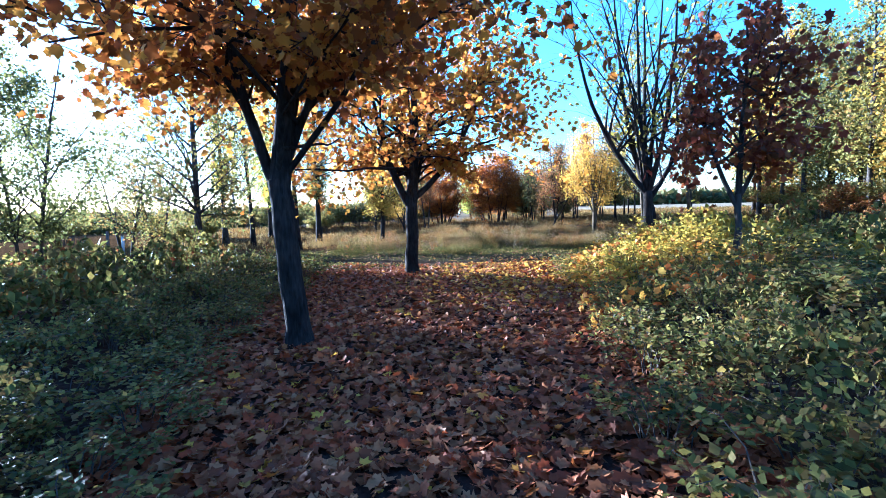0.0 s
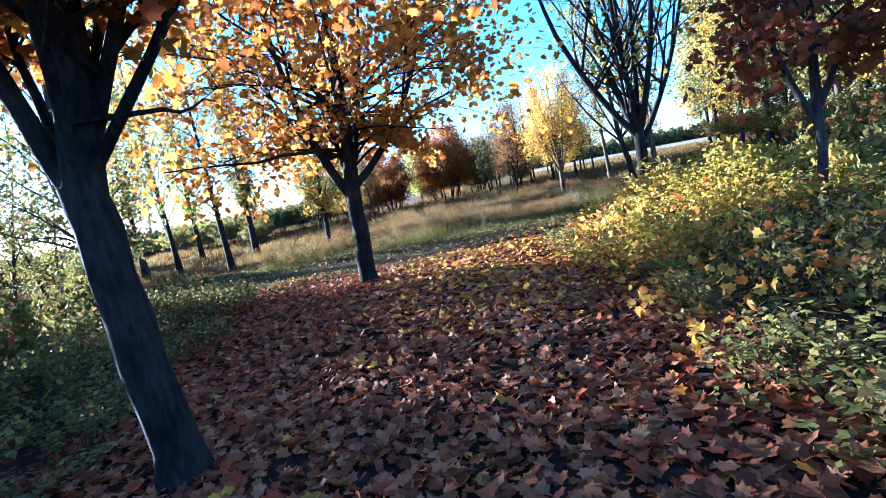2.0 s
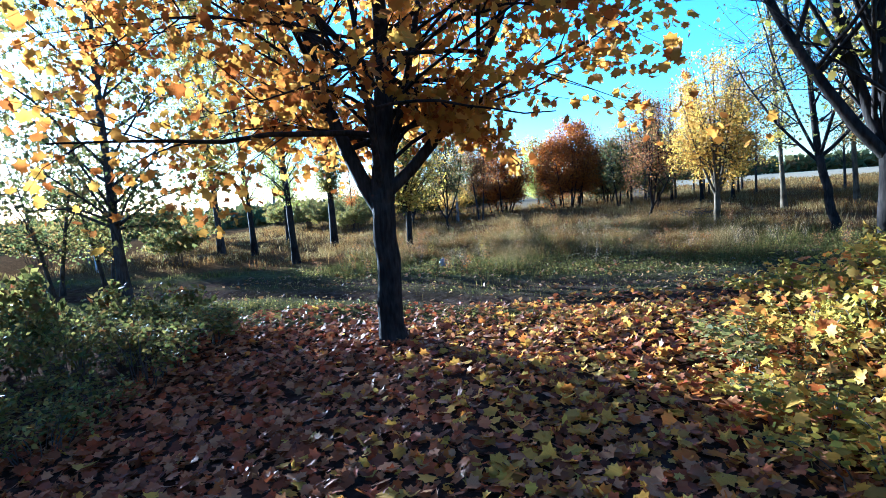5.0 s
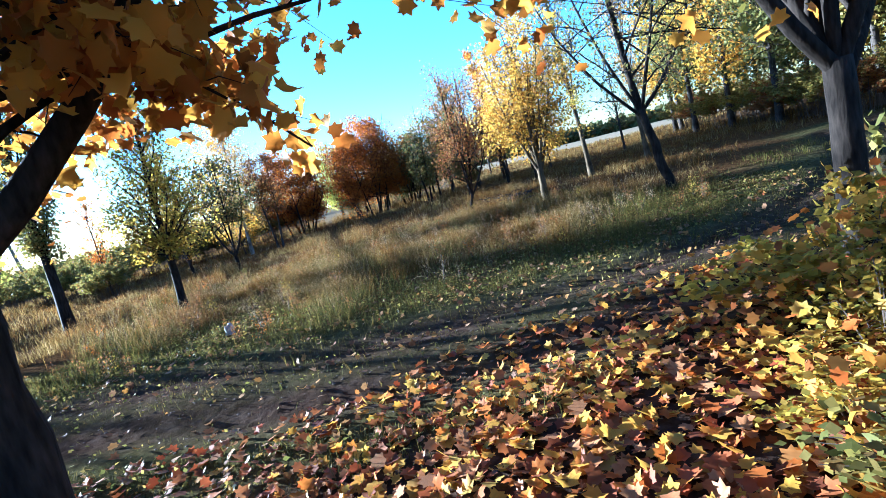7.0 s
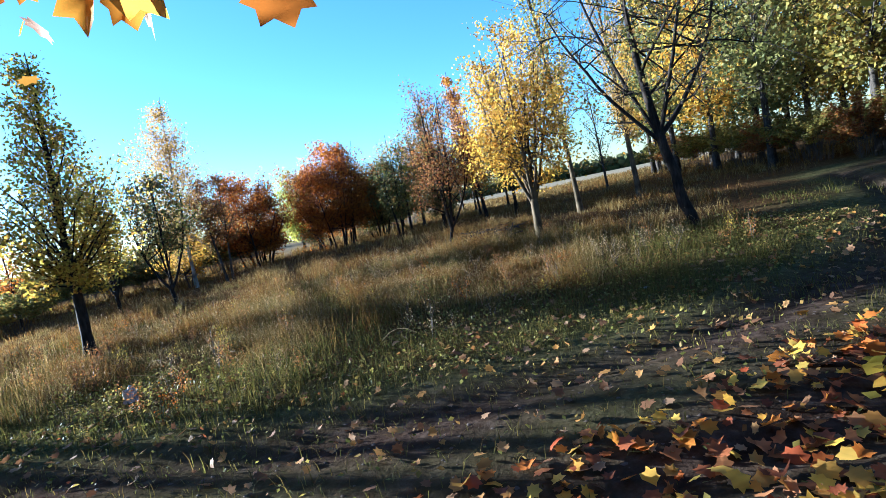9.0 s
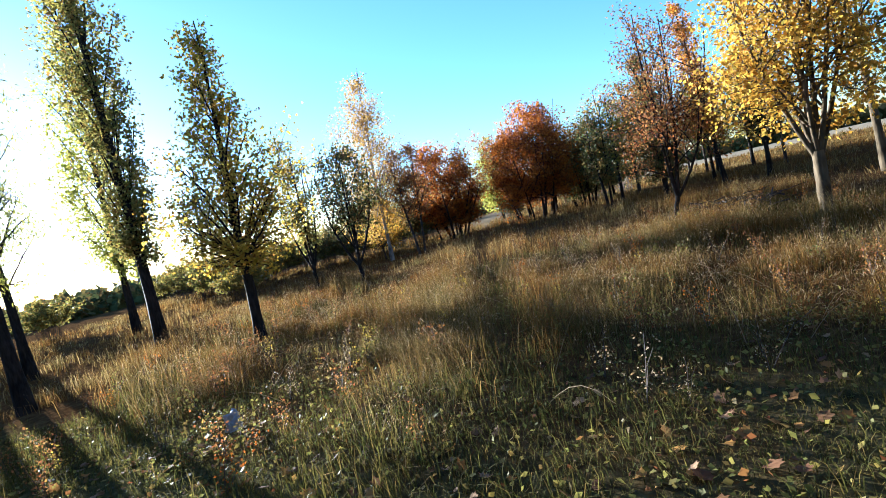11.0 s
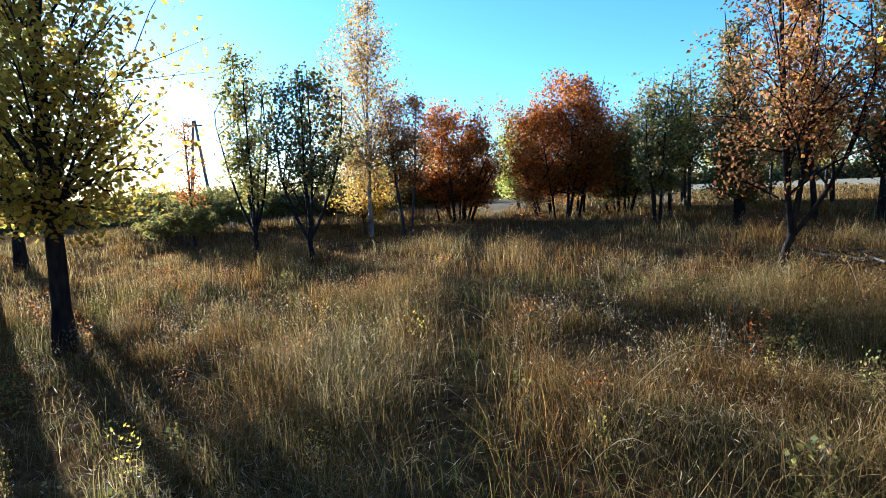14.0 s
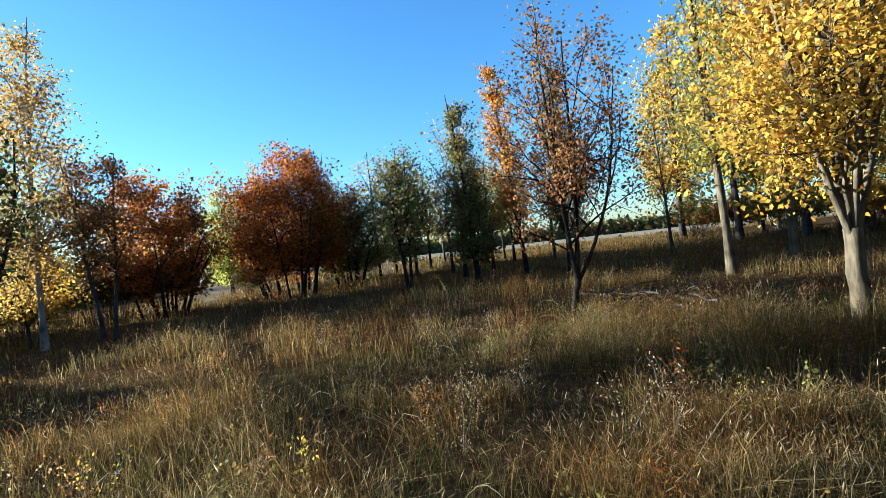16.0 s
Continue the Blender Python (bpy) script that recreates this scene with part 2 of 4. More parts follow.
def tube(soup, pts, radii, n=6, lump=0.0, rnd=None):
    pts = np.asarray(pts, float)
    ahead = np.gradient(pts, axis=0)
    ahead /= np.linalg.norm(ahead, axis=1)[:, None] + 1e-9
    ref = np.where(np.abs(ahead[:, 2:3]) > 0.9, np.array([[1.0, 0, 0]]), np.array([[0, 0, 1.0]]))
    ref = np.broadcast_to(ref.mean(0), pts.shape) if np.ptp(ref, axis=0).max() == 0 else np.broadcast_to(np.array([0.6, 0.35, 0.1]), pts.shape)
    a = np.cross(ahead, ref)
    a /= np.linalg.norm(a, axis=1)[:, None] + 1e-9
    b = np.cross(ahead, a)
    ang = np.linspace(0, 2 * math.pi, n, endpoint=False)
    r = np.asarray(radii, float)[:, None] * np.ones((1, n))
    if lump and rnd is not None:
        r = r * (1 + lump * rnd.normal(size=r.shape))
    v = pts[:, None] + r[..., None] * (np.cos(ang)[None, :, None] * a[:, None] + np.sin(ang)[None, :, None] * b[:, None])
    k = len(pts)
    faces = [(i * n + j, i * n + (j + 1) % n, (i + 1) * n + (j + 1) % n, (i + 1) * n + j) for i in range(k - 1) for j in range(n)]
    faces.append([(k - 1) * n + j for j in range(n)])
    soup.add(v.reshape(-1, 3), faces)


def fan(outline, centre, curl):
    """A leaf as a fan of triangles in its plane, x across, y along, curled up along its edges."""
    pts = np.array([centre, *outline], float)
    z = curl * (pts[:, 0] ** 2) * 1.6 - 0.12 * curl * pts[:, 1] ** 2
    n = len(outline)
    return np.c_[pts, z], np.array([(0, 1 + i, 1 + (i + 1) % n) for i in range(n)])


def mirrored(right):
    return right + [(-x, y) for x, y in reversed(right) if abs(x) > 1e-6]


MAPLE_FINE = fan(mirrored([(0, 0.04), (0.38, -0.06), (0.38, 0.14), (0.64, 0.26), (0.46, 0.46), (0.52, 0.76), (0.25, 0.72), (0, 1.0)]), (0, 0.36), 0.5)
MAPLE_SIMPLE = fan(mirrored([(0, 0), (0.33, 0.02), (0.24, 0.24), (0.55, 0.55), (0.18, 0.58), (0, 1.0)]), (0, 0.35), 0.5)
OVAL = (np.array([(0, 0, 0), (0.36, 0.42, 0.08), (0, 1, 0), (-0.36, 0.42, 0.08)]), np.array([(0, 1, 2), (0, 2, 3)]))
NARROW = (np.array([(0, 0, 0), (0.13, 0.4, 0.03), (0, 1, 0), (-0.13, 0.4, 0.03)]), np.array([(0, 1, 2), (0, 2, 3)]))
TUFT = fan(mirrored([(0, 0), (0.4, 0.1), (0.22, 0.35), (0.5, 0.7), (0.12, 0.62), (0, 1.0)]), (0, 0.35), 0.6)


def scatter_leaves(name, template, places, sizes, mat, rnd, flat=0.0, hang=0.0):
    """One mesh of many leaves. flat: 1 lies level, 0 turned at random. hang: how far the tips point down."""
    tv, tf = template
    n = len(places)
    normal = rnd.normal(size=(n, 3)) * (1 - flat) + np.array([0, 0, 1.0]) * (flat * 2.2 + 0.25)
    normal /= np.linalg.norm(normal, axis=1)[:, None]
    along = rnd.normal(size=(n, 3))
    along[:, 2] -= hang
    along -= (along * normal).sum(1)[:, None] * normal
    along /= np.linalg.norm(along, axis=1)[:, None] + 1e-9
    side = np.cross(along, normal)
    s = np.asarray(sizes)[:, None, None] * np.ones((1, 1, 1))
    curl = rnd.uniform(-0.6, 1.4, size=(n, 1, 1))
    v = places[:, None] + s * (tv[None, :, 0:1] * side[:, None] + (tv[None, :, 1:2] - 0.3) * along[:, None] + curl * tv[None, :, 2:3] * normal[:, None])
    f = tf[None] + (np.arange(n) * len(tv))[:, None, None]
    return fast_mesh(name, v.reshape(-1, 3), f.reshape(-1, 3), mat)


# ---- the lie of the land ----
def smooth01(x):
    x = np.clip(x, 0, 1)
    return x * x * (3 - 2 * x)


def track_y(x):
    """Middle line of the dirt track that crosses the walk."""
    return 14.0 + 0.06 * np.where(x > 0, np.minimum(x, 14) - 4, 4) ** 2 + 3.8 * (1 - np.exp(np.where(x < 0, x, 0) / 8))


def land(x, y):
    x, y = np.asarray(x, float), np.asarray(y, float)
    d = np.hypot(x - 1, y - 14)
    z = -(0.9 + 2.3 * smooth01((8 - x) / 30)) * smooth01((d - 26) / 110) - 3.0 * smooth01((d - 140) / 400)
    z = z + 0.25 * np.tanh(x / 14) + 0.3 * smooth01((y - 15) / 26)
    z = z + 0.03 * np.sin(x * 0.9 + 1.3) * np.cos(y * 0.7) + 0.02 * np.sin(x * 2.3) * np.sin(y * 1.9 + 0.5)
    off = y - track_y(x)
    rut = np.exp(-((off - 0.75) / 0.24) ** 2) + np.exp(-((off + 0.75) / 0.24) ** 2)
    return z - 0.07 * rut * smooth01((28 - np.abs(x)) / 10)


def ground_coords(lo, hi, fine_lo, fine_hi, step):
    mid = np.arange(fine_lo, fine_hi + 1e-6, step)
    up, down = [fine_hi], [fine_lo]
    s = step
    while up[-1] < hi:
        s *= 1.16
        up.append(min(hi, up[-1] + s))
    s = step
    while down[-1] > lo:
        s *= 1.16
        down.append(max(lo, down[-1] - s))
    return np.r_[np.array(down[:0:-1]), mid, np.array(up[1:])]


gx = ground_coords(-1500, 1500, -11, 13, 0.2)
gy = ground_coords(-1500, 1500, -3, 30, 0.2)
GX, GY = np.meshgrid(gx, gy)
GZ = land(GX, GY)
rnd = np.random.default_rng(3)
wob = 0.35 * np.sin(GX * 1.7 + 2 * np.sin(GY * 1.1)) + 0.25 * np.sin(GX * 3.1 + GY * 2.3)
off = GY - track_y(GX)
earth = np.exp(-(off / 1.22) ** 6) * np.clip(0.95 - 0.45 * np.exp(-(off / 0.32) ** 2) + 0.35 * wob, 0, 1)
under = smooth01((13.4 - GY + 0.6 * wob) / 1.0)
earth = np.maximum(earth, under)
dry = smooth01((off - 1.3 + wob) / 2.0)
stub = smooth01((np.hypot(GX - 1, GY - 14) - 54) / 8) * smooth01((GX - 6 - 0.12 * (GY - 40)) / 6)
hill_track = np.exp(-((GX - 1.2 - 0.03 * (GY - 40)) / 1.6) ** 4) * smooth01((GY - 38) / 3)
stub = np.maximum(stub, 0.45 * hill_track)
zone = np.stack([np.clip(earth, 0, 1), np.clip(dry, 0, 1), np.clip(stub, 0, 1), np.ones_like(earth)], -1)
ny, nx = GX.shape
idx = np.arange(nx * ny).reshape(ny, nx)
q = np.stack([idx[:-1, :-1], idx[:-1, 1:], idx[1:, 1:], idx[1:, :-1]], -1).reshape(-1, 4)
gm = fast_mesh("ground", np.stack([GX, GY, GZ], -1).reshape(-1, 3), np.concatenate([q[:, [0, 1, 2]], q[:, [0, 2, 3]]]), GROUND)
col = gm.color_attributes.new("zone", "FLOAT_COLOR", "POINT")
col.data.foreach_set("color", zone.reshape(-1).astype(np.float32))
gm.polygons.foreach_set("use_smooth", np.ones(len(gm.polygons), bool))
tagged(new("ground", gm), "gently falling meadow ground with a rutted dirt track", "ground", kind="structure")


# ---- trees ----
def crown_radius(profile, h):
    hs, rs = zip(*profile)
    return np.interp(h, hs, rs, left=0, right=0)


def sag(x, y):
    """Uneven lower rim of a crown."""
    return 0.16 + 0.2 * np.sin(2.9 * x + 1.3 * y) + 0.14 * np.sin(5.3 * y - 2.1 * x)


def tree(label, x, y, height, trunk_r, fork, profile, leaf, bark, leaves, size, template=OVAL, limbs=14, twigs=120, stems=1, leaders=(),
         lean=(0.0, 0.0), rise=0.9, spread=0.16, hang=0.3, seed=1, name="tree", group="", bare=0.0, category="tree", clear=None, hanging=(), clump=0.0):
    """A tree: tapered trunk, branches and a crown of single leaves. profile: height and crown radius in metres. leaders: (compass degrees, reach, top
    height, share of the trunk's radius, height of its foot) of the main stems above the fork. clear: keeps leaves out of a box (x0, x1, y0, y1, z below). hanging: (x, y, z, leaves) ends of
    single leafy boughs that reach out."""
    r = np.random.default_rng(seed)
    wood, boughs, stem_meshes = Soup(), Soup(), []
    base = np.array([x, y, float(land(x, y)) - 0.05])
    lo, hi = profile[0][0], profile[-1][0]
    axes = []
    lean = np.array([lean[0], lean[1]])
    if leaders:
        u = np.linspace(0, 1, 8)
        p = np.stack([lean[0] * u, lean[1] * u, u * fork], -1)
        p[1:-1, :2] += r.normal(size=(6, 2)) * 0.012
        tube(wood, p, trunk_r * (1.0 - 0.16 * u) * np.where(u == 0, 1.3, 1.0), 12, 0.03, r)
        for comp, reach, top, share, foot_z in leaders:
            a = radians(comp)
            u = np.linspace(0, 1, 11)
            foot = np.array([np.interp(foot_z, p[:, 2], p[:, c]) for c in range(3)])
            wig = np.cumsum(r.normal(size=(11, 2)) * 0.022, axis=0) * u[:, None]
            swing = reach * (np.sin(u * math.pi / 2) ** 0.9 if share >= 0.4 else 0.8 * u + 0.2 * np.sin(u * math.pi / 2))
            q = np.stack([foot[0] + math.sin(a) * swing + wig[:, 0], foot[1] + math.cos(a) * swing + wig[:, 1],
                          foot[2] - 0.06 + (top - foot[2]) * (0.8 * u + 0.2 * u ** 2)], -1)
            rr = trunk_r * share * (1 - u) ** 0.8 + 0.008
            limb_soup = Soup()
            tube(limb_soup, q, rr, 9, 0.03, r)
            stem_meshes.append(limb_soup)
            axes.append((q, rr, top))
    else:
        for s in range(stems):
            ang = 2 * math.pi * s / max(1, stems) + r.uniform(0, 0.8)
            out = 0.0 if stems == 1 else 1.0
            foot = np.array([math.cos(ang), math.sin(ang), 0]) * out * (r.uniform(0.3, 1.0) * trunk_r * 2.6 + clump * math.sqrt(r.uniform(0, 1)))
            reach = np.array([math.cos(ang), math.sin(ang), 0]) * out * crown_radius(profile, lo + 0.6 * (hi - lo)) * r.uniform(0.3, 0.75)
            top = height * (1.0 if s == 0 else r.uniform(0.75, 0.98) * (1 - (0.5 if clump else 0.0) * (np.linalg.norm(reach) + np.linalg.norm(foot)) / (0.3 + max(q[1] for q in profile))))
            k = 12
            u = np.linspace(0, 1, k)
            wig = np.cumsum(r.normal(size=(k, 2)) * 0.018 * height / 4, axis=0) * u[:, None]
            p = np.stack([foot[0] + reach[0] * u ** 1.2 + lean[0] * u + wig[:, 0], foot[1] + reach[1] * u ** 1.2 + lean[1] * u + wig[:, 1], u * top], -1)
            rr = trunk_r * (1.0 if stems == 1 else r.uniform(0.6, 1.0)) * np.where(u * top < fork, 1.0 - 0.22 * u * top / max(fork, 0.1), 0.74 * ((1 - u) / max(1e-3, 1 - fork / top)) ** 0.9) + 0.008
            rr[0] *= 1.35
            tube(wood, p, rr, 10 if trunk_r > 0.07 else 6, 0.05, r)
            axes.append((p, rr, top))
    limb_paths = []
    hs = np.linspace(lo, hi, 60)
    share = np.cumsum(crown_radius(profile, hs) + 0.12)
    share = share / share[-1]
    for i in range(limbs):
        p, rr, top = axes[i % len(axes)]
        zt = float(np.interp(0.03 + 0.96 * (i + r.uniform(0, 1)) / limbs, share, hs))
        if stems == 1 and not leaders:
            zt = min(zt, top * 0.99)
        rad = crown_radius(profile, zt) * r.uniform(0.7, 1.05)
        ang = i * 2.399 + r.uniform(-0.5, 0.5)
        zs = max(fork * r.uniform(1.0, 1.12), zt - rise * rad, p[0, 2] + (r.uniform(0.35, 1.8) if leaders else 0.1))
        zs = min(zs, top * 0.97)
        start = np.array([np.interp(zs, p[:, 2], p[:, c]) for c in range(3)])
        axis_t = np.array([lean[0] * (1 if leaders else min(1, zt / height)), lean[1] * (1 if leaders else min(1, zt / height)), zt])
        end = axis_t + np.array([math.cos(ang) * rad, math.sin(ang) * rad, 0])
        u = np.linspace(0, 1, 8)[:, None]
        path = start + (end - start) * u + np.array([0, 0, 1.0]) * (np.sin(u * math.pi) * 0.14 * rad * r.uniform(-0.3, 1)) + np.cumsum(r.normal(size=(8, 3)), axis=0) * 0.03 * rad * u
        if clear is not None and clear[0] < end[0] + x < clear[1] and end[2] < clear[4] + 0.3:
            path = start + (path - start) * (1 - 0.4 * u)
            path = path + np.array([0, 0, 1.0]) * (clear[4] + 0.25 - end[2]) * u
        r0 = min(0.55 * float(np.interp(zs, p[:, 2], rr)), 0.007 + 0.008 * rad + 0.06 * trunk_r)
        tube(boughs, path, r0 * (1 - 0.86 * u[:, 0]) + 0.003, 5)
        limb_paths.append((path, rad))
    spots = []

    def barred(p):
        g = np.asarray(p) + base
        return clear is not None and clear[0] < g[0] < clear[1] and clear[2] < g[1] < clear[3] and g[2] < clear[4] + sag(g[0], g[1])

    for i in range(twigs):
        path, rad = limb_paths[r.integers(len(limb_paths))]
        s = r.uniform(0.22, 1.0) * 7
        k0 = min(6, int(s))
        start = path[k0] + (path[k0 + 1] - path[k0]) * (s - k0)
        way = (path[-1] - path[0]) / (np.linalg.norm(path[-1] - path[0]) + 1e-6) * 0.6 + r.normal(size=3) * 0.62 + np.array([0, 0, 0.25 - 0.6 * max(0, hang - 0.6)])
        ln = r.uniform(0.25, 0.55) * max(rad, 0.35)
        mid, end = start + way * ln * 0.5 + r.normal(size=3) * 0.05 * ln, start + way * ln
        end[2] -= 0.25 * ln * hang
        if barred(end) or barred(start):
            continue
        tube(boughs, [start, mid, end], [0.004 + 0.002 * rad, 0.004, 0.0015], 3)
        spots += [mid * 0.5 + end * 0.5, end, mid]
    spots += [p[-1] for p, _ in limb_paths] + [p[-2] for p, _ in limb_paths]
    spots = np.array(spots)
    extra_pos = []
    for hx, hy, hz, k in hanging:
        end = np.array([hx, hy, hz]) - base
        p = axes[0][0]
        zs = min(max(fork + 0.25, end[2] - 0.15), axes[0][2] * 0.9)
        start = np.array([np.interp(zs, p[:, 2], p[:, c]) for c in range(3)])
        u = np.linspace(0, 1, 10)[:, None]
        path = start + (end - start) * u + np.array([0, 0, 1.0]) * np.sin(u * math.pi) * 0.45 + np.cumsum(r.normal(size=(10, 3)), axis=0) * 0.018 * u
        tube(boughs, path, 0.026 * (1 - 0.85 * u[:, 0]) + 0.002, 5)
        for i in range(k // 9):
            c = r.uniform(0.62, 1.0) * 9
            a0 = min(8, int(c))
            foot = path[a0] + (path[a0 + 1] - path[a0]) * (c - a0)
            tip = foot + r.normal(size=3) * np.array([0.17, 0.17, 0.1]) + np.array([0, 0, -0.06])
            tube(boughs, [foot, foot * 0.5 + tip * 0.5 + np.array([0, 0, 0.03]), tip], [0.004, 0.003, 0.0015], 3)
            tuft = tip + np.clip(r.normal(size=(9, 3)), -1.6, 1.6) * 0.085
            extra_pos.append(tuft[(tuft[:, 0] + x < 1.25) & (tuft[:, 2] + base[2] > 1.8)])
    thing = new(name)
    thing.location = base
    tagged(thing, label, category, group)
    part("trunk", wood.mesh("trunk", bark, True), thing)
    for one in stem_meshes:
        part("limb", one.mesh("limb", bark, True), thing)
    tagged(part("branchwork", boughs.mesh("branchwork", bark, True), thing), kind="stuff")
    if leaves:
        keep = spots[r.permutation(len(spots))[: max(3, int(len(spots) * (1 - bare)))]]
        centre = keep[r.integers(len(keep), size=leaves)]
        pos = centre + np.clip(r.normal(size=(leaves, 3)), -1.6, 1.6) * spread * np.array([1, 1, 0.8])
        if clear:
            g = pos + base
            pos = pos[~((g[:, 0] > clear[0]) & (g[:, 0] < clear[1]) & (g[:, 1] > clear[2]) & (g[:, 1] < clear[3]) & (g[:, 2] < clear[4] + sag(g[:, 0], g[:, 1])))]
        if extra_pos:
            pos = np.concatenate([pos, *extra_pos])
        part("crown", scatter_leaves("crown", template, pos, size * r.uniform(0.6, 1.25, len(pos)), leaf, r, 0.1, hang), thing)
    return thing


# the maples by the walk
WALK_BOX = (-0.7, 2.4, -2.0, 16.0, 2.2)
tree("maple with orange autumn leaves over a leaf-strewn path", -1.5, 5.95, 7.0, 0.15, 2.0, [(1.9, 0.8), (2.6, 2.6), (4.0, 3.3), (5.5, 2.8), (7.0, 0.6)], LEAF_MAPLE, BARK_MAPLE,
     12000, 0.098, MAPLE_FINE, 42, 480, lean=(-0.16, 0.0), rise=0.75, spread=0.15, hang=0.8, seed=11, name="maple_tree", group="maples", clear=(-3.6, 2.6, -2.0, 9.0, 2.5),
     leaders=[(60, 0.3, 6.9, 0.8, 1.95), (-85, 0.7, 5.8, 0.42, 1.85), (95, 1.8, 4.8, 0.22, 2.3), (150, 1.3, 5.4, 0.22, 2.6), (20, 1.3, 6.0, 0.28, 2.9), (-40, 1.8, 4.8, 0.22, 2.3), (75, 1.2, 6.0, 0.3, 3.1)])
tree("dark-stemmed maple with golden-orange leaves beside the track", -0.57, 12.05, 6.6, 0.155, 1.8, [(1.9, 1.0), (2.5, 2.6), (3.6, 3.2), (5.0, 2.8), (6.6, 0.6)], LEAF_MAPLE_GOLD, BARK_MAPLE,
     9600, 0.1, MAPLE_FINE, 46, 440, lean=(0.03, -0.1), rise=0.8, spread=0.16, hang=0.8, seed=22, name="maple_tree", group="maples", clear=WALK_BOX,
     leaders=[(70, 0.2, 6.5, 0.84, 1.75), (-88, 0.95, 5.6, 0.56, 1.6), (82, 1.9, 5.4, 0.42, 2.1), (-75, 1.5, 4.4, 0.22, 2.15), (-20, 1.2, 5.8, 0.3, 2.7), (170, 1.3, 5.0, 0.24, 2.9), (60, 1.0, 6.0, 0.3, 3.0)],
     hanging=[(1.02, 12.3, 1.98, 80), (0.78, 11.85, 2.22, 110), (0.4, 11.7, 2.35, 90), (0.25, 12.7, 2.55, 90), (0.0, 12.0, 2.5, 70), (-0.1, 13.5, 2.5, 120), (-0.7, 14.4, 2.6, 130), (0.5, 14.0, 2.9, 120), (-2.3, 12.8, 2.7, 120), (-2.0, 13.6, 2.8, 120)])
tree("young maple with dark maroon leaves among undergrowth", 4.6, 7.7, 4.5, 0.055, 1.6, [(1.65, 0.35), (2.4, 1.0), (3.3, 1.05), (4.0, 0.8), (4.5, 0.2)], LEAF_MAROON, BARK_GREY,
     2400, 0.095, MAPLE_FINE, 22, 200, rise=0.9, spread=0.14, hang=0.8, seed=33, name="maple_tree", group="maples",
     leaders=[(40, 0.15, 4.4, 0.8, 1.55), (-70, 0.5, 4.0, 0.55, 1.45), (110, 0.5, 3.9, 0.5, 1.6)])
tree("vase-shaped tree, almost bare, with a few yellow leaves", 5.3, 13.0, 7.6, 0.13, 1.75, [(2.2, 0.3), (3.2, 1.1), (5.0, 2.0), (7.6, 2.1)], LEAF_GREENGOLD, BARK_MAPLE,
     1100, 0.085, MAPLE_FINE, 34, 620, rise=2.2, spread=0.14, seed=44, name="maple_tree", group="maples", bare=0.6,
     leaders=[(-80, 1.7, 6.8, 0.5, 1.7), (-40, 1.0, 7.5, 0.52, 1.72), (10, 0.7, 7.3, 0.42, 1.7), (85, 1.5, 6.4, 0.42, 1.55), (150, 0.9, 7.0, 0.46, 1.7), (-130, 0.8, 7.2, 0.38, 1.72), (60, 0.5, 7.4, 0.36, 2.2)])
tree("leaning dark tree with thin bare branches", 7.95, 18.9, 6.5, 0.095, 1.75, [(1.7, 0.8), (2.6, 1.8), (4.2, 2.1), (5.6, 1.6), (6.5, 0.4)], LEAF_DARK, BARK_MAPLE,
     3400, 0.065, OVAL, 34, 460, lean=(-0.32, 0.1), rise=0.6, spread=0.12, seed=55, bare=0.3, leaders=[(-20, 0.35, 6.4, 0.75, 1.7), (-75, 1.7, 4.2, 0.32, 1.65), (95, 1.6, 4.9, 0.4, 1.9), (160, 1.0, 5.4, 0.34, 2.2), (-60, 1.2, 5.6, 0.3, 2.8)])
tree("small tree with pale trunk and golden-yellow leaves", 6.46, 21.8, 4.95, 0.095, 1.05, [(1.3, 0.4), (1.75, 0.95), (2.6, 1.3), (3.6, 1.2), (4.3, 0.8), (4.95, 0.2)], LEAF_GOLD, BARK_PALE,
     14500, 0.066, OVAL, 48, 460, rise=1.6, spread=0.14, seed=66,
     leaders=[(20, 0.15, 4.8, 0.5, 0.98), (-80, 0.9, 3.9, 0.34, 0.95), (85, 0.95, 3.9, 0.34, 0.95), (-35, 0.6, 4.5, 0.36, 1.0), (150, 0.7, 4.2, 0.34, 0.98), (-140, 0.6, 4.4, 0.32, 0.98), (50, 0.5, 4.5, 0.34, 1.0)])
tree("tall thin poplar with pale trunk and sparse yellow leaves", 9.9, 25.5, 9.5, 0.075, 2.2, [(1.8, 0.3), (4.0, 0.6), (7.0, 0.55), (9.5, 0.1)], LEAF_GREENGOLD, BARK_PALE,
     4200, 0.072, OVAL, 32, 220, lean=(-0.5, 0), rise=3.0, spread=0.12, seed=77, name="poplar_tree", group="poplars")
tree("tall poplar with pale thinning leaves near the wood", 12.2, 25.6, 9.0, 0.08, 2.0, [(1.7, 0.3), (3.2, 0.6), (6.5, 0.6), (9.0, 0.1)], LEAF_BIRCH, BARK_PALE,
     4200, 0.07, OVAL, 32, 240, lean=(-0.5, 0), rise=3.0, spread=0.13, seed=79, name="poplar_tree", group="poplars")
tree("thin young poplar, nearly bare, beside the wood", 14.8, 30.9, 5.0, 0.05, 1.2, [(1.2, 0.3), (2.4, 0.55), (3.8, 0.45), (5.0, 0.1)], LEAF_DARK, BARK_GREY,
     700, 0.075, OVAL, 22, 150, lean=(-0.3, 0), rise=2.0, spread=0.14, seed=78, bare=0.4, name="poplar_tree", group="poplars")
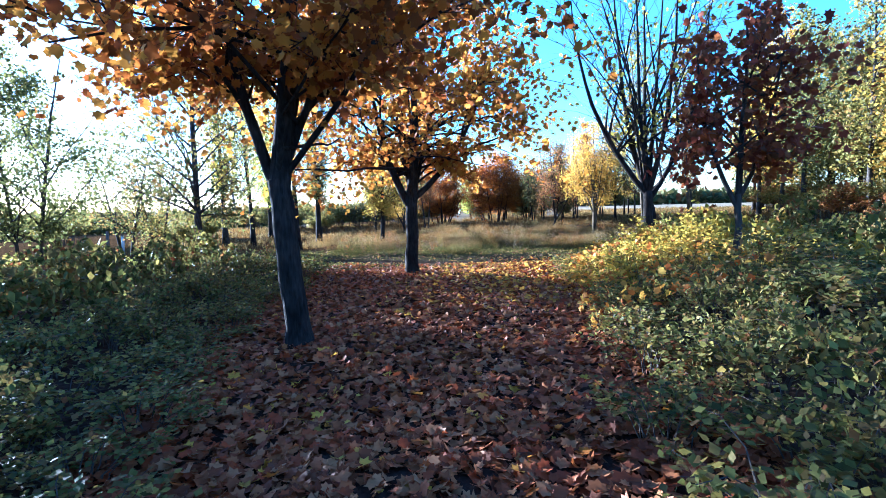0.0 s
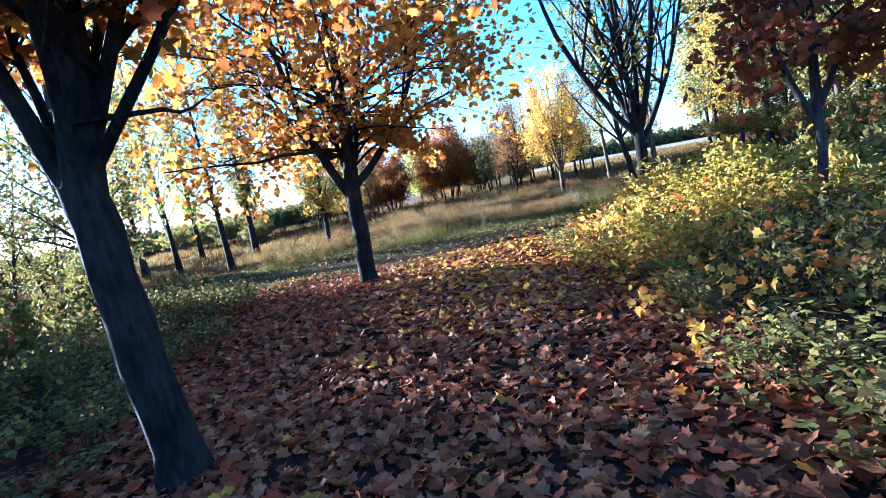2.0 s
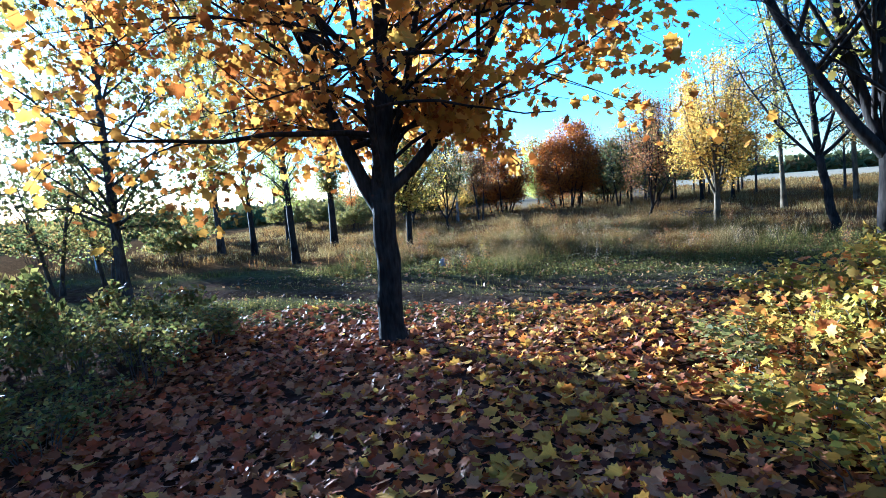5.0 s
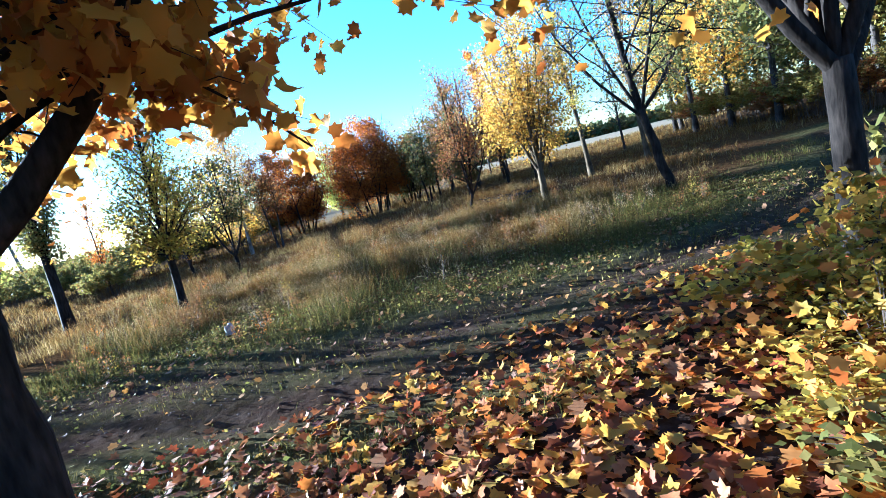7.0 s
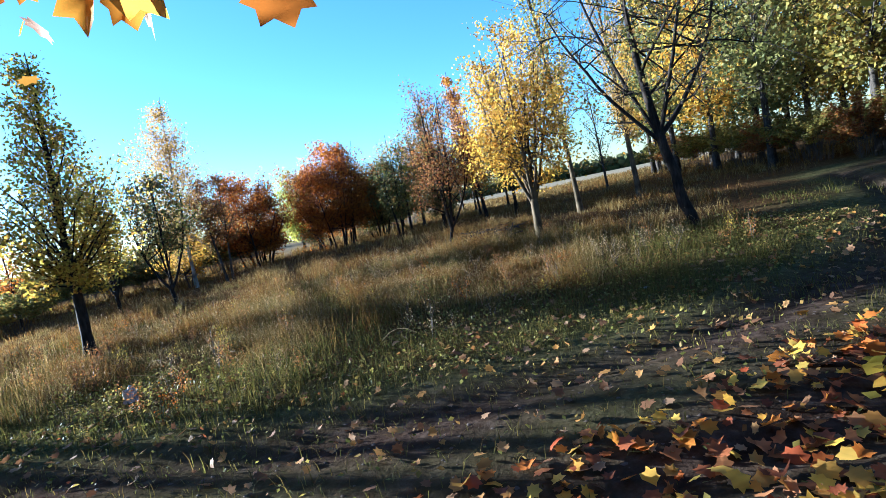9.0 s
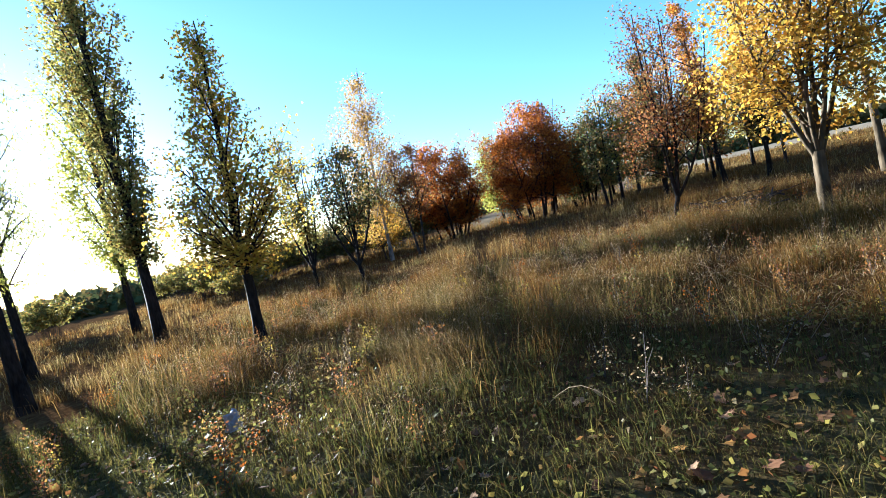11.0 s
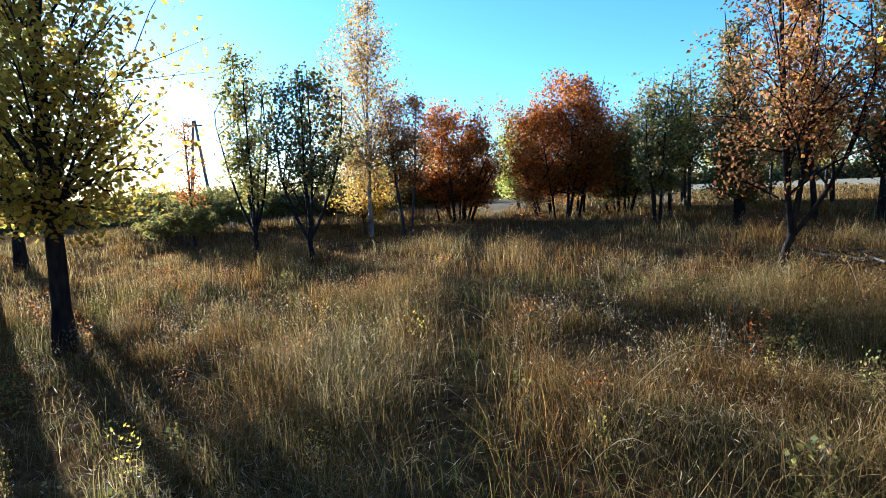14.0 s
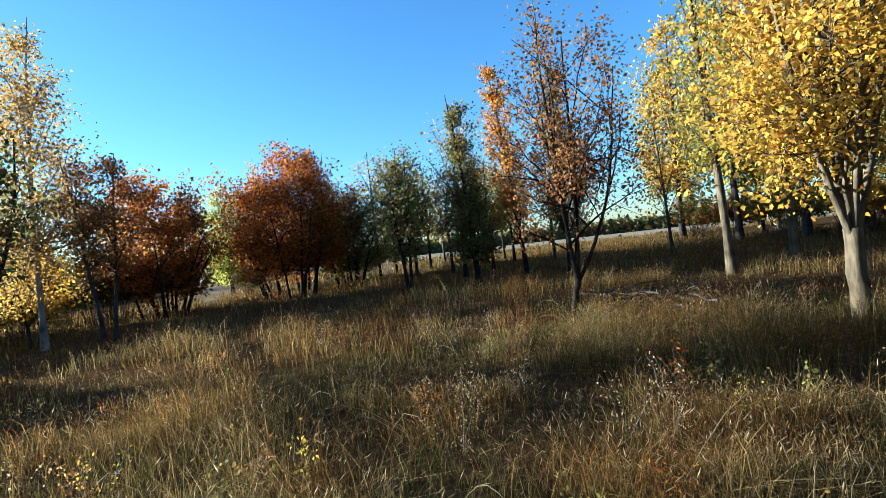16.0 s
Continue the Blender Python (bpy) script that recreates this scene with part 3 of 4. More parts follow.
tree("cone-shaped tree with green-gold leaves in the meadow", -2.5, 22.0, 5.35, 0.085, 1.35, [(1.15, 0.35), (1.6, 0.98), (2.3, 1.08), (3.2, 0.8), (4.2, 0.42), (5.5, 0.06)], LEAF_CONE, BARK_MAPLE,
     12500, 0.066, OVAL, 50, 480, lean=(0.15, 0), rise=1.6, spread=0.12, seed=88)
# left side
tree("large maple with sparse brown-green leaves beside the track", -7.4, 15.9, 9.0, 0.12, 1.6, [(1.2, 1.2), (2.2, 2.2), (5.0, 2.6), (7.5, 1.8), (9.0, 0.4)], LEAF_DARK, BARK_GREY,
     6000, 0.115, MAPLE_SIMPLE, 30, 300, rise=0.8, spread=0.2, hang=0.7, seed=91, name="maple_tree", group="maples")
tree("tree with drooping yellow-green leaves in the meadow", -5.7, 20.7, 7.5, 0.1, 1.8, [(1.9, 0.35), (2.8, 0.95), (4.2, 1.1), (5.6, 1.0), (7.5, 0.2)], LEAF_WILLOW, BARK_MAPLE,
     5200, 0.085, NARROW, 26, 300, rise=0.9, spread=0.18, hang=1.4, seed=93, lean=(-0.3, 0))
tree("tall slim tree with weeping yellow-green leaves in the meadow", -8.7, 23.8, 10.0, 0.1, 1.9, [(1.9, 0.4), (3.0, 0.8), (5.0, 0.95), (7.5, 0.8), (10.0, 0.2)], LEAF_WILLOW, BARK_MAPLE,
     9500, 0.09, NARROW, 34, 360, rise=1.6, spread=0.16, hang=1.5, seed=94, lean=(-0.2, 0), name="poplar_tree", group="poplars")
tree("tall columnar poplar with green leaves in the meadow", -5.7, 24.0, 11.5, 0.12, 1.9, [(1.6, 0.2), (2.6, 0.45), (5.0, 0.62), (8.0, 0.6), (11.5, 0.12)], LEAF_OLIVE, BARK_MAPLE,
     17000, 0.08, OVAL, 50, 460, rise=3.2, spread=0.12, seed=95, name="poplar_tree", group="poplars")
tree("tall poplar with yellow-green leaves across the meadow", -9.9, 23.6, 11.0, 0.12, 1.9, [(2.8, 0.5), (4.0, 1.1), (7.0, 1.1), (11.0, 0.2)], LEAF_GREENGOLD, BARK_GREY,
     9500, 0.105, OVAL, 36, 260, rise=1.8, spread=0.2, seed=92, name="poplar_tree", group="poplars")
tree("tall columnar poplar with drooping yellow-green leaves", -9.3, 28, 11.0, 0.11, 1.9, [(1.5, 0.3), (3.0, 0.75), (7.0, 0.85), (11.0, 0.15)], LEAF_WILLOW, BARK_MAPLE,
     9000, 0.1, OVAL, 36, 260, rise=2.4, spread=0.17, hang=0.9, seed=96, name="poplar_tree", group="poplars")
tree("small tree with dark green leaves beside the track", -10.8, 13.5, 6.2, 0.075, 1.0, [(0.9, 0.4), (2.0, 1.6), (4.0, 1.9), (6.2, 0.4)], LEAF_GREEN, BARK_GREY,
     10000, 0.1, OVAL, 24, 260, stems=2, rise=1.0, spread=0.18, seed=98)
# added mostly out of view, up-sun of the near bushes and path to shade them
tree("leafy green tree at the edge of the undergrowth, added for its shade", -12.4, 11.3, 7.5, 0.09, 1.2, [(0.9, 0.6), (2.0, 2.0), (4.5, 2.4), (7.5, 0.5)], LEAF_GREEN, BARK_GREY,
     12000, 0.11, OVAL, 28, 300, stems=2, rise=1.0, spread=0.2, seed=90)
tree("small tree with thin dark leaves beside the track", -10.7, 17.5, 4.4, 0.06, 1.0, [(0.9, 0.4), (2.0, 1.1), (3.4, 1.2), (4.4, 0.3)], LEAF_DARK, BARK_GREY,
     3400, 0.085, OVAL, 16, 160, stems=2, rise=1.0, spread=0.2, seed=99)
tree("small tree with thin brown-green leaves beside the track", -10.2, 18.6, 4.0, 0.055, 0.9, [(0.9, 0.3), (1.8, 0.9), (3.0, 1.0), (4.0, 0.3)], LEAF_OLIVE, BARK_GREY,
     3000, 0.085, OVAL, 16, 150, stems=2, rise=1.0, spread=0.2, seed=97)
# middle of the meadow
tree("slender young tree with thin rusty leaves", -7.6, 32, 3.9, 0.035, 1.2, [(1.0, 0.2), (2.0, 0.45), (3.0, 0.4), (3.9, 0.1)], LEAF_RUST, BARK_MAPLE, 1330, 0.07, OVAL, 14, 70, rise=1.2, spread=0.1, seed=101)
tree("small tree with dark green leaves and several stems", -3.6, 28.1, 4.6, 0.055, 0.85, [(1.3, 0.3), (2.2, 0.55), (3.4, 0.45), (4.6, 0.15)], LEAF_OLIVE, BARK_MAPLE, 4200, 0.08, OVAL, 26, 190, rise=1.8, spread=0.12, seed=102,
     leaders=[(-70, 0.3, 4.5, 0.6, 0.8), (60, 0.45, 3.6, 0.45, 0.75), (10, 0.4, 4.0, 0.4, 0.8), (-120, 0.5, 3.3, 0.4, 0.7), (150, 0.4, 3.8, 0.4, 0.85)])
tree("small tree with dark brown-green leaves", -2.0, 27.2, 3.9, 0.055, 0.7, [(1.5, 0.45), (2.2, 0.8), (3.0, 0.75), (3.9, 0.25)], LEAF_DARK, BARK_MAPLE, 4600, 0.08, OVAL, 26, 200, rise=1.6, spread=0.13, seed=103,
     leaders=[(-75, 0.8, 3.2, 0.5, 0.6), (70, 0.75, 3.4, 0.5, 0.6), (5, 0.4, 3.9, 0.5, 0.7), (160, 0.5, 3.5, 0.4, 0.7), (-30, 0.5, 3.7, 0.36, 0.75)])
tree("yellow-leaved sapling below the birch", -2.5, 33.0, 2.5, 0.03, 0.5, [(0.6, 0.35), (1.2, 0.9), (1.9, 0.8), (2.5, 0.2)], LEAF_GOLD, BARK_GREY, 3000, 0.08, OVAL, 18, 110, stems=2, rise=1.2, spread=0.14, seed=121)
tree("birch with white trunk and pale golden leaves", -2.2, 32.3, 7.0, 0.06, 2.0, [(1.2, 0.8), (2.2, 1.45), (3.6, 1.5), (5.0, 1.05), (6.2, 0.55), (7.2, 0.12)], LEAF_BIRCH, BARK_BIRCH, 15000, 0.075, OVAL, 46, 420, rise=1.4, spread=0.19, hang=1.0, seed=104, name="birch_tree")
tree("slender tree with reddish-brown leaves", -1.0, 31.7, 4.0, 0.05, 1.4, [(1.4, 0.3), (2.2, 0.7), (3.2, 0.72), (4.0, 0.25)], LEAF_BROWN, BARK_GREY, 5600, 0.07, OVAL, 20, 170, stems=2, rise=1.2, spread=0.13, seed=105)
tree("round rowan clump with rust-red leaves and many stems", -0.05, 36.4, 4.1, 0.05, 0.7, [(0.7, 0.8), (1.2, 1.45), (2.1, 1.72), (3.0, 1.45), (3.8, 0.85), (4.3, 0.2)], LEAF_RUST, BARK_MAPLE, 30000, 0.09, OVAL, 60, 620, stems=9, rise=1.2, spread=0.15, clump=0.65, seed=106, name="rowan_tree", group="rowans")
tree("broad rowan clump with orange-red leaves and many stems", 3.75, 36.6, 5.0, 0.055, 0.8, [(0.8, 1.0), (1.4, 1.75), (2.4, 1.95), (3.4, 1.65), (4.4, 1.0), (5.15, 0.2)], LEAF_RUST, BARK_MAPLE, 44000, 0.09, OVAL, 84, 840, stems=14, rise=1.2, spread=0.16, clump=1.0, seed=107, name="rowan_tree", group="rowans")
tree("round dark-green shrub tree beside the rowans", 5.9, 37.2, 3.5, 0.05, 0.5, [(0.4, 0.8), (1.4, 1.3), (2.6, 1.1), (3.5, 0.3)], LEAF_DARK, BARK_MAPLE, 13000, 0.09, OVAL, 40, 360, stems=7, rise=1.0, spread=0.18, clump=0.5, seed=108)
tree("pale green tree far behind the rowans", 2.2, 42.5, 4.6, 0.08, 1.0, [(0.5, 0.8), (1.6, 1.3), (3.2, 1.2), (4.6, 0.2)], LEAF_WILLOW, BARK_GREY, 12000, 0.1, OVAL, 36, 340, rise=1.0, spread=0.18, seed=109)
tree("small tree with brown-green leaves and slanting stems", 5.4, 30.8, 3.4, 0.05, 1.0, [(1.0, 0.3), (1.8, 0.7), (2.7, 0.6), (3.4, 0.2)], LEAF_DARK, BARK_MAPLE, 3230, 0.085, OVAL, 16, 130, stems=2, rise=1.2, spread=0.15, seed=110)
tree("pointed dark-green poplar at the grove", 7.0, 30.2, 4.9, 0.08, 0.7, [(0.6, 0.35), (1.2, 0.62), (2.2, 0.52), (3.4, 0.32), (4.9, 0.05)], LEAF_DARK, BARK_MAPLE, 11000, 0.07, OVAL, 44, 360, lean=(-0.15, 0), rise=1.8, spread=0.1, seed=111, name="poplar_tree", group="poplars")
tree("open tree with brown and orange leaves", 5.3, 24.7, 4.4, 0.05, 0.6, [(1.1, 0.4), (1.8, 0.95), (3.0, 1.05), (4.4, 0.45)], LEAF_BROWN, BARK_MAPLE, 8600, 0.052, OVAL, 34, 300, lean=(0.12, 0), rise=1.4, spread=0.13, seed=112,
     leaders=[(60, 0.35, 4.2, 0.62, 0.55), (-60, 0.2, 4.4, 0.56, 0.9), (100, 0.9, 3.7, 0.42, 0.7), (10, 0.6, 3.9, 0.36, 1.0)])
tree("pointed poplar with bright orange top", 9.05, 31, 6.1, 0.07, 0.9, [(1.7, 0.45), (2.6, 0.55), (3.8, 0.42), (5.0, 0.28), (6.1, 0.05)], LEAF_MAPLE_GOLD, BARK_MAPLE, 6500, 0.075, OVAL, 34, 260, rise=2.2, spread=0.09, lean=(-0.55, 0), seed=113, name="poplar_tree", group="poplars")
tree("pointed dark poplar with thinning leaves", 10.1, 30.4, 5.6, 0.07, 0.9, [(1.4, 0.5), (2.6, 0.75), (4.2, 0.5), (5.9, 0.08)], LEAF_DARK, BARK_MAPLE, 8500, 0.075, OVAL, 32, 260, rise=2.0, spread=0.13, seed=114, name="poplar_tree", group="poplars")

# the young grove behind the meadow
grove = np.random.default_rng(7)
spots = [(6.6, 34.0), (7.6, 35.4), (8.4, 33.4), (9.3, 36.0), (10.2, 34.6), (11.2, 36.6), (7.2, 38.0), (8.6, 39.0), (10.0, 39.4), (11.8, 39.2), (13.0, 37.4), (12.6, 34.2), (14.2, 40.0), (6.4, 40.6), (9.4, 42.0), (12.2, 42.4)]
for i, (px, py) in enumerate(spots):
    kind = i % 4
    tall = grove.uniform(5.0, 5.8) if kind == 2 else grove.uniform(3.5, 4.7)
    tree(("thin grove tree with brown-green leaves", "thin grove tree with dark leaves", "thin grove tree with pale golden leaves", "thin grove tree, nearly bare")[kind], px, py, tall, 0.055, 1.5,
         [(1.3, 0.4), (2.4, 0.95), (tall * 0.75, 0.85), (tall, 0.15)], (LEAF_GREENGOLD, LEAF_DARK, LEAF_BIRCH, LEAF_BROWN)[kind], (BARK_MAPLE, BARK_GREY)[i % 2], (3400, 3800, 1500, 1200)[kind], 0.09, OVAL, 20, 170,
         rise=1.6, spread=0.2, seed=200 + i, name="grove_tree", group="young grove")

# the tall wood on the right
wood_rnd = np.random.default_rng(17)
for i in range(34):
    px = 17.0 + 2.6 * (i % 4) + 0.07 * i + wood_rnd.uniform(-0.9, 0.9)
    py = 9.5 + 0.8 * i + wood_rnd.uniform(-0.6, 0.6)
    while math.atan2(px - 3.6, py - 12.4) < radians(36.5):
        px += 0.8
    tall = wood_rnd.uniform(8.5, 12.5)
    kind = (0, 1, 2, 0, 2)[i % 5] if i > 7 else (0, 0, 1)[i % 3]
    tree(("tall wood-edge tree with green leaves", "tall wood-edge tree with green and yellow leaves", "wood-edge tree with yellow leaves")[kind], px, py, tall, 0.12, 2.6,
         [(1.6, 0.7), (3.6, 1.7), (tall * 0.7, 1.7), (tall, 0.4)], (LEAF_GREEN, LEAF_OLIVE, LEAF_GREENGOLD if i % 2 else LEAF_GOLD)[kind], BARK_GREY, 5600, 0.16, OVAL, 34, 260,
         rise=1.1, spread=0.26, seed=300 + i, name="wood_tree", group="wood edge")


# ---- bushes ----
def bush_mesh(r, radius, height, n_stems, n_leaves, size, leaf, template=OVAL):
    stems, spots = Soup(), []
    for _ in range(n_stems):
        ang, out = r.uniform(0, 2 * math.pi), radius * math.sqrt(r.uniform(0.02, 1))
        tip = np.array([math.cos(ang) * out, math.sin(ang) * out, height * r.uniform(0.55, 1.1) * (1 - 0.35 * (out / radius) ** 2)])
        foot = tip * np.array([0.3, 0.3, 0])
        u = np.linspace(0, 1, 5)[:, None]
        p = foot + (tip - foot) * np.c_[u ** 1.6, u ** 1.6, np.sin(u * math.pi * 0.55) / math.sin(math.pi * 0.55)] + r.normal(size=(5, 3)) * 0.015
        tube(stems, p, 0.006 * (1 - 0.7 * u[:, 0]), 3)
        spots += [p[2] * (1 - a) + p[4] * a for a in (0.0, 0.2, 0.4, 0.6, 0.8, 1.0)]
    spots = np.array(spots)
    pos = spots[r.integers(len(spots), size=n_leaves)] + r.normal(size=(n_leaves, 3)) * np.array([0.055, 0.055, 0.045])
    pos[:, 2] = np.maximum(pos[:, 2], 0.02)
    return stems.mesh("twigwork", STEM), scatter_leaves("foliage", template, pos, size * r.uniform(0.6, 1.3, n_leaves), leaf, r, 0.35, 0.3)


def plant(name, label, category, group, meshes, x, y, s, sz, turn):
    ob = new(name)
    ob.location, ob.rotation_euler, ob.scale = (x, y, float(land(x, y)) - 0.02), (0, 0, turn), (s, s, sz)
    tagged(ob, label, category, group)
    tagged(part("twigwork", meshes[0], ob), kind="stuff")
    part("foliage", meshes[1], ob)
    return ob


far_plants = []


def mesh_arrays(me):
    v = np.empty(len(me.vertices) * 3, np.float32)
    me.vertices.foreach_get("co", v)
    me.calc_loop_triangles()
    f = np.empty(len(me.loop_triangles) * 3, np.int32)
    me.loop_triangles.foreach_get("vertices", f)
    return v.reshape(-1, 3), f.reshape(-1, 3)


def sow_bush(pick, x, y, s, sz, turn, golden):
    """Bushes near the walk are things of their own; those behind them are joined."""
    near = -4.6 < x < 5.4 and y < 12.6
    if near:
        plant("bush", "low golden-leaved bush in the undergrowth" if golden else "low green-leaved bush in the undergrowth", "bush", "undergrowth", pick, x, y, s, sz, turn)
    else:
        far_plants.append((bush_far[pick[1].materials[0].name][1], x, y, s, sz * (2.1 if pick in bush_tall[pick[1].materials[0].name] else 1.0), turn))


br = np.random.default_rng(5)
bush_green = [bush_mesh(br, 0.55, 0.6, 16, 640, 0.054, LEAF_BUSH) for _ in range(4)]
bush_yellow = [bush_mesh(br, 0.55, 0.55, 16, 660, 0.054, LEAF_BUSH_YELLOW) for _ in range(3)]

bush_tall = {LEAF_BUSH.name: [bush_mesh(br, 0.62, 1.3, 24, 900, 0.066, LEAF_BUSH) for _ in range(2)], LEAF_BUSH_YELLOW.name: [bush_mesh(br, 0.62, 1.25, 24, 900, 0.066, LEAF_BUSH_YELLOW) for _ in range(2)]}

bush_far = {LEAF_BUSH.name: bush_mesh(br, 0.6, 0.6, 10, 320, 0.09, LEAF_BUSH), LEAF_BUSH_YELLOW.name: bush_mesh(br, 0.6, 0.55, 10, 320, 0.09, LEAF_BUSH_YELLOW)}


def edge_right(y):
    return np.interp(y, [0, 2.6, 4, 7, 8.5, 10.8, 12.6], [1.1, 1.25, 1.55, 1.95, 2.3, 2.55, 3.4])


def edge_left(y):
    return np.interp(y, [0, 2.7, 4, 6.2, 7.5, 9.4, 12.4], [-1.05, -1.3, -1.75, -2.15, -2.5, -2.4, -2.7])


yy = 0.2
while yy < 13.0:
    xx = float(edge_right(yy)) + 0.45
    while xx < 14.5:
        far = xx - float(edge_right(yy))
        if yy < 12.3 or xx < 7:
            golden = yy > 7.2 - 0.12 * far and far < 4.2 and br.uniform() < 0.85
            pick = bush_yellow[br.integers(3)] if golden else bush_green[br.integers(4)]
            s = br.uniform(0.85, 1.25)
            rise = min(1.5, 0.6 + 0.4 * far) if yy < 8 else min(1.75, 0.32 + 0.72 * far)
            if rise > 1.35:
                pick, rise = bush_tall[pick[1].materials[0].name][br.integers(2)], rise * 0.46
            sow_bush(pick, xx + br.uniform(-0.2, 0.2), yy + br.uniform(-0.2, 0.2), s, s * rise * br.uniform(0.75, 1.15), br.uniform(0, 6.28), golden)
        xx += 0.62 + 0.05 * max(0, far)
    xx = float(edge_left(yy)) - 0.45
    while xx > -9.5:
        far = float(edge_left(yy)) - xx
        s = br.uniform(0.85, 1.25)
        sow_bush(bush_green[br.integers(4)], xx + br.uniform(-0.2, 0.2), yy + br.uniform(-0.2, 0.2), s, s * (min(1.05, 0.55 + 0.25 * far) if yy < 6.5 else min(1.5, 0.75 + 0.3 * far)) * br.uniform(0.7, 1.25), br.uniform(0, 6.28), False)
        xx -= 0.62 + 0.06 * max(0, far)
    yy += 0.66
for mat in (LEAF_BUSH, LEAF_BUSH_YELLOW):
    vs, fs, n = [], [], 0
    for me, x, y, s, sz, turn in far_plants:
        if me.materials[0] != mat:
            continue
        v, f = mesh_arrays(me)
        c, d = math.cos(turn), math.sin(turn)
        vs.append(np.c_[x + s * (c * v[:, 0] - d * v[:, 1]), y + s * (d * v[:, 0] + c * v[:, 1]), float(land(x, y)) + sz * v[:, 2]])
        fs.append(f + n)
        n += len(v)
    if vs:
        tagged(new("undergrowth", fast_mesh("undergrowth", np.concatenate(vs), np.concatenate(fs), mat)), "dense low leafy undergrowth behind the path", "undergrowth", kind="stuff")

shrub_yellow = bush_mesh(br, 1.3, 2.0, 60, 5200, 0.085, LEAF_OLIVE)
# hedge shrub in the darker leaf, which stands in for its shaded side
shrub_shade = bush_mesh(br, 1.2, 1.7, 60, 5200, 0.085, LEAF_SHADE_SIDE)
shrub_rust = bush_mesh(br, 1.1, 2.0, 40, 4600, 0.09, LEAF_BROWN)
shrub_willow = bush_mesh(br, 1.2, 1.6, 60, 5200, 0.085, LEAF_OLIVE)
for px, py, s in [(-5.2, 37.6, 1.0), (-4.0, 37.2, 1.1), (-2.9, 37.6, 1.15), (-1.8, 37.0, 1.0), (-6.6, 38.2, 0.95), (-3.4, 39.6, 1.3), (-8.0, 39.5, 1.0)]:
    plant("shrub", "dense olive-green shrub in a hedge", "shrub", "hedge", shrub_yellow, px, py, s, s, br.uniform(0, 6))
for px, py, s in [(-4.6, 35.8, 0.8), (-3.2, 35.4, 0.85), (-6.0, 36.4, 0.9), (-1.4, 37.0, 0.9), (7.0, 40.0, 0.8), (8.4, 41.0, 0.9), (2.6, 39.5, 0.6)]:
    plant("shrub", "dense dark olive shrub in a hedge, shade put into its leaf colour", "shrub", "hedge", shrub_shade, px, py, s * 1.15, s * 1.15, br.uniform(0, 6))
for px, py, s in [(-9.6, 33.5, 1.0), (-11.4, 35.2, 1.1), (-8.2, 35.0, 0.9), (-10.4, 22.0, 1.0), (-11.4, 23.0, 0.9), (-7.2, 30.8, 0.9), (-10.0, 36.6, 1.1), (-9.0, 38.0, 1.2), (-12.4, 38.2, 1.2), (-10.6, 39.6, 1.3), (-14.6, 39.4, 1.3), (-7.4, 36.6, 1.0), (-13.6, 37.0, 1.2), (-16.0, 32.0, 1.1), (-14.2, 27.5, 1.0), (-18.5, 24.5, 1.2), (-17.0, 18.0, 1.1), (-21.0, 29.0, 1.4), (-24, 22, 1.3), (-22.0, 16.0, 1.0)]:
    plant("shrub", "rounded willow shrub with olive leaves", "shrub", "willow shrubs", shrub_willow, px, py, s, s, br.uniform(0, 6))
for px, py, s in [(16.6, 17.6, 1.0), (17.2, 19.8, 0.9), (17.0, 21.8, 1.1), (17.4, 23.6, 1.0), (18.0, 25.6, 1.1), (19.0, 27.6, 1.2), (18.2, 18.6, 1.1), (18.6, 22.0, 1.2), (19.6, 30.2, 1.2), (20.4, 32.6, 1.3), (21.4, 34.8, 1.2), (22.0, 31.4, 1.4), (18.0, 24.4, 1.2), (23.4, 36.4, 1.3)]:
    plant("shrub", "shrub with yellow-brown leaves at the wood edge", "shrub", "wood-edge shrubs", (shrub_yellow, shrub_rust)[int(s * 10) % 2], px, py, s, s * 0.8, br.uniform(0, 6))


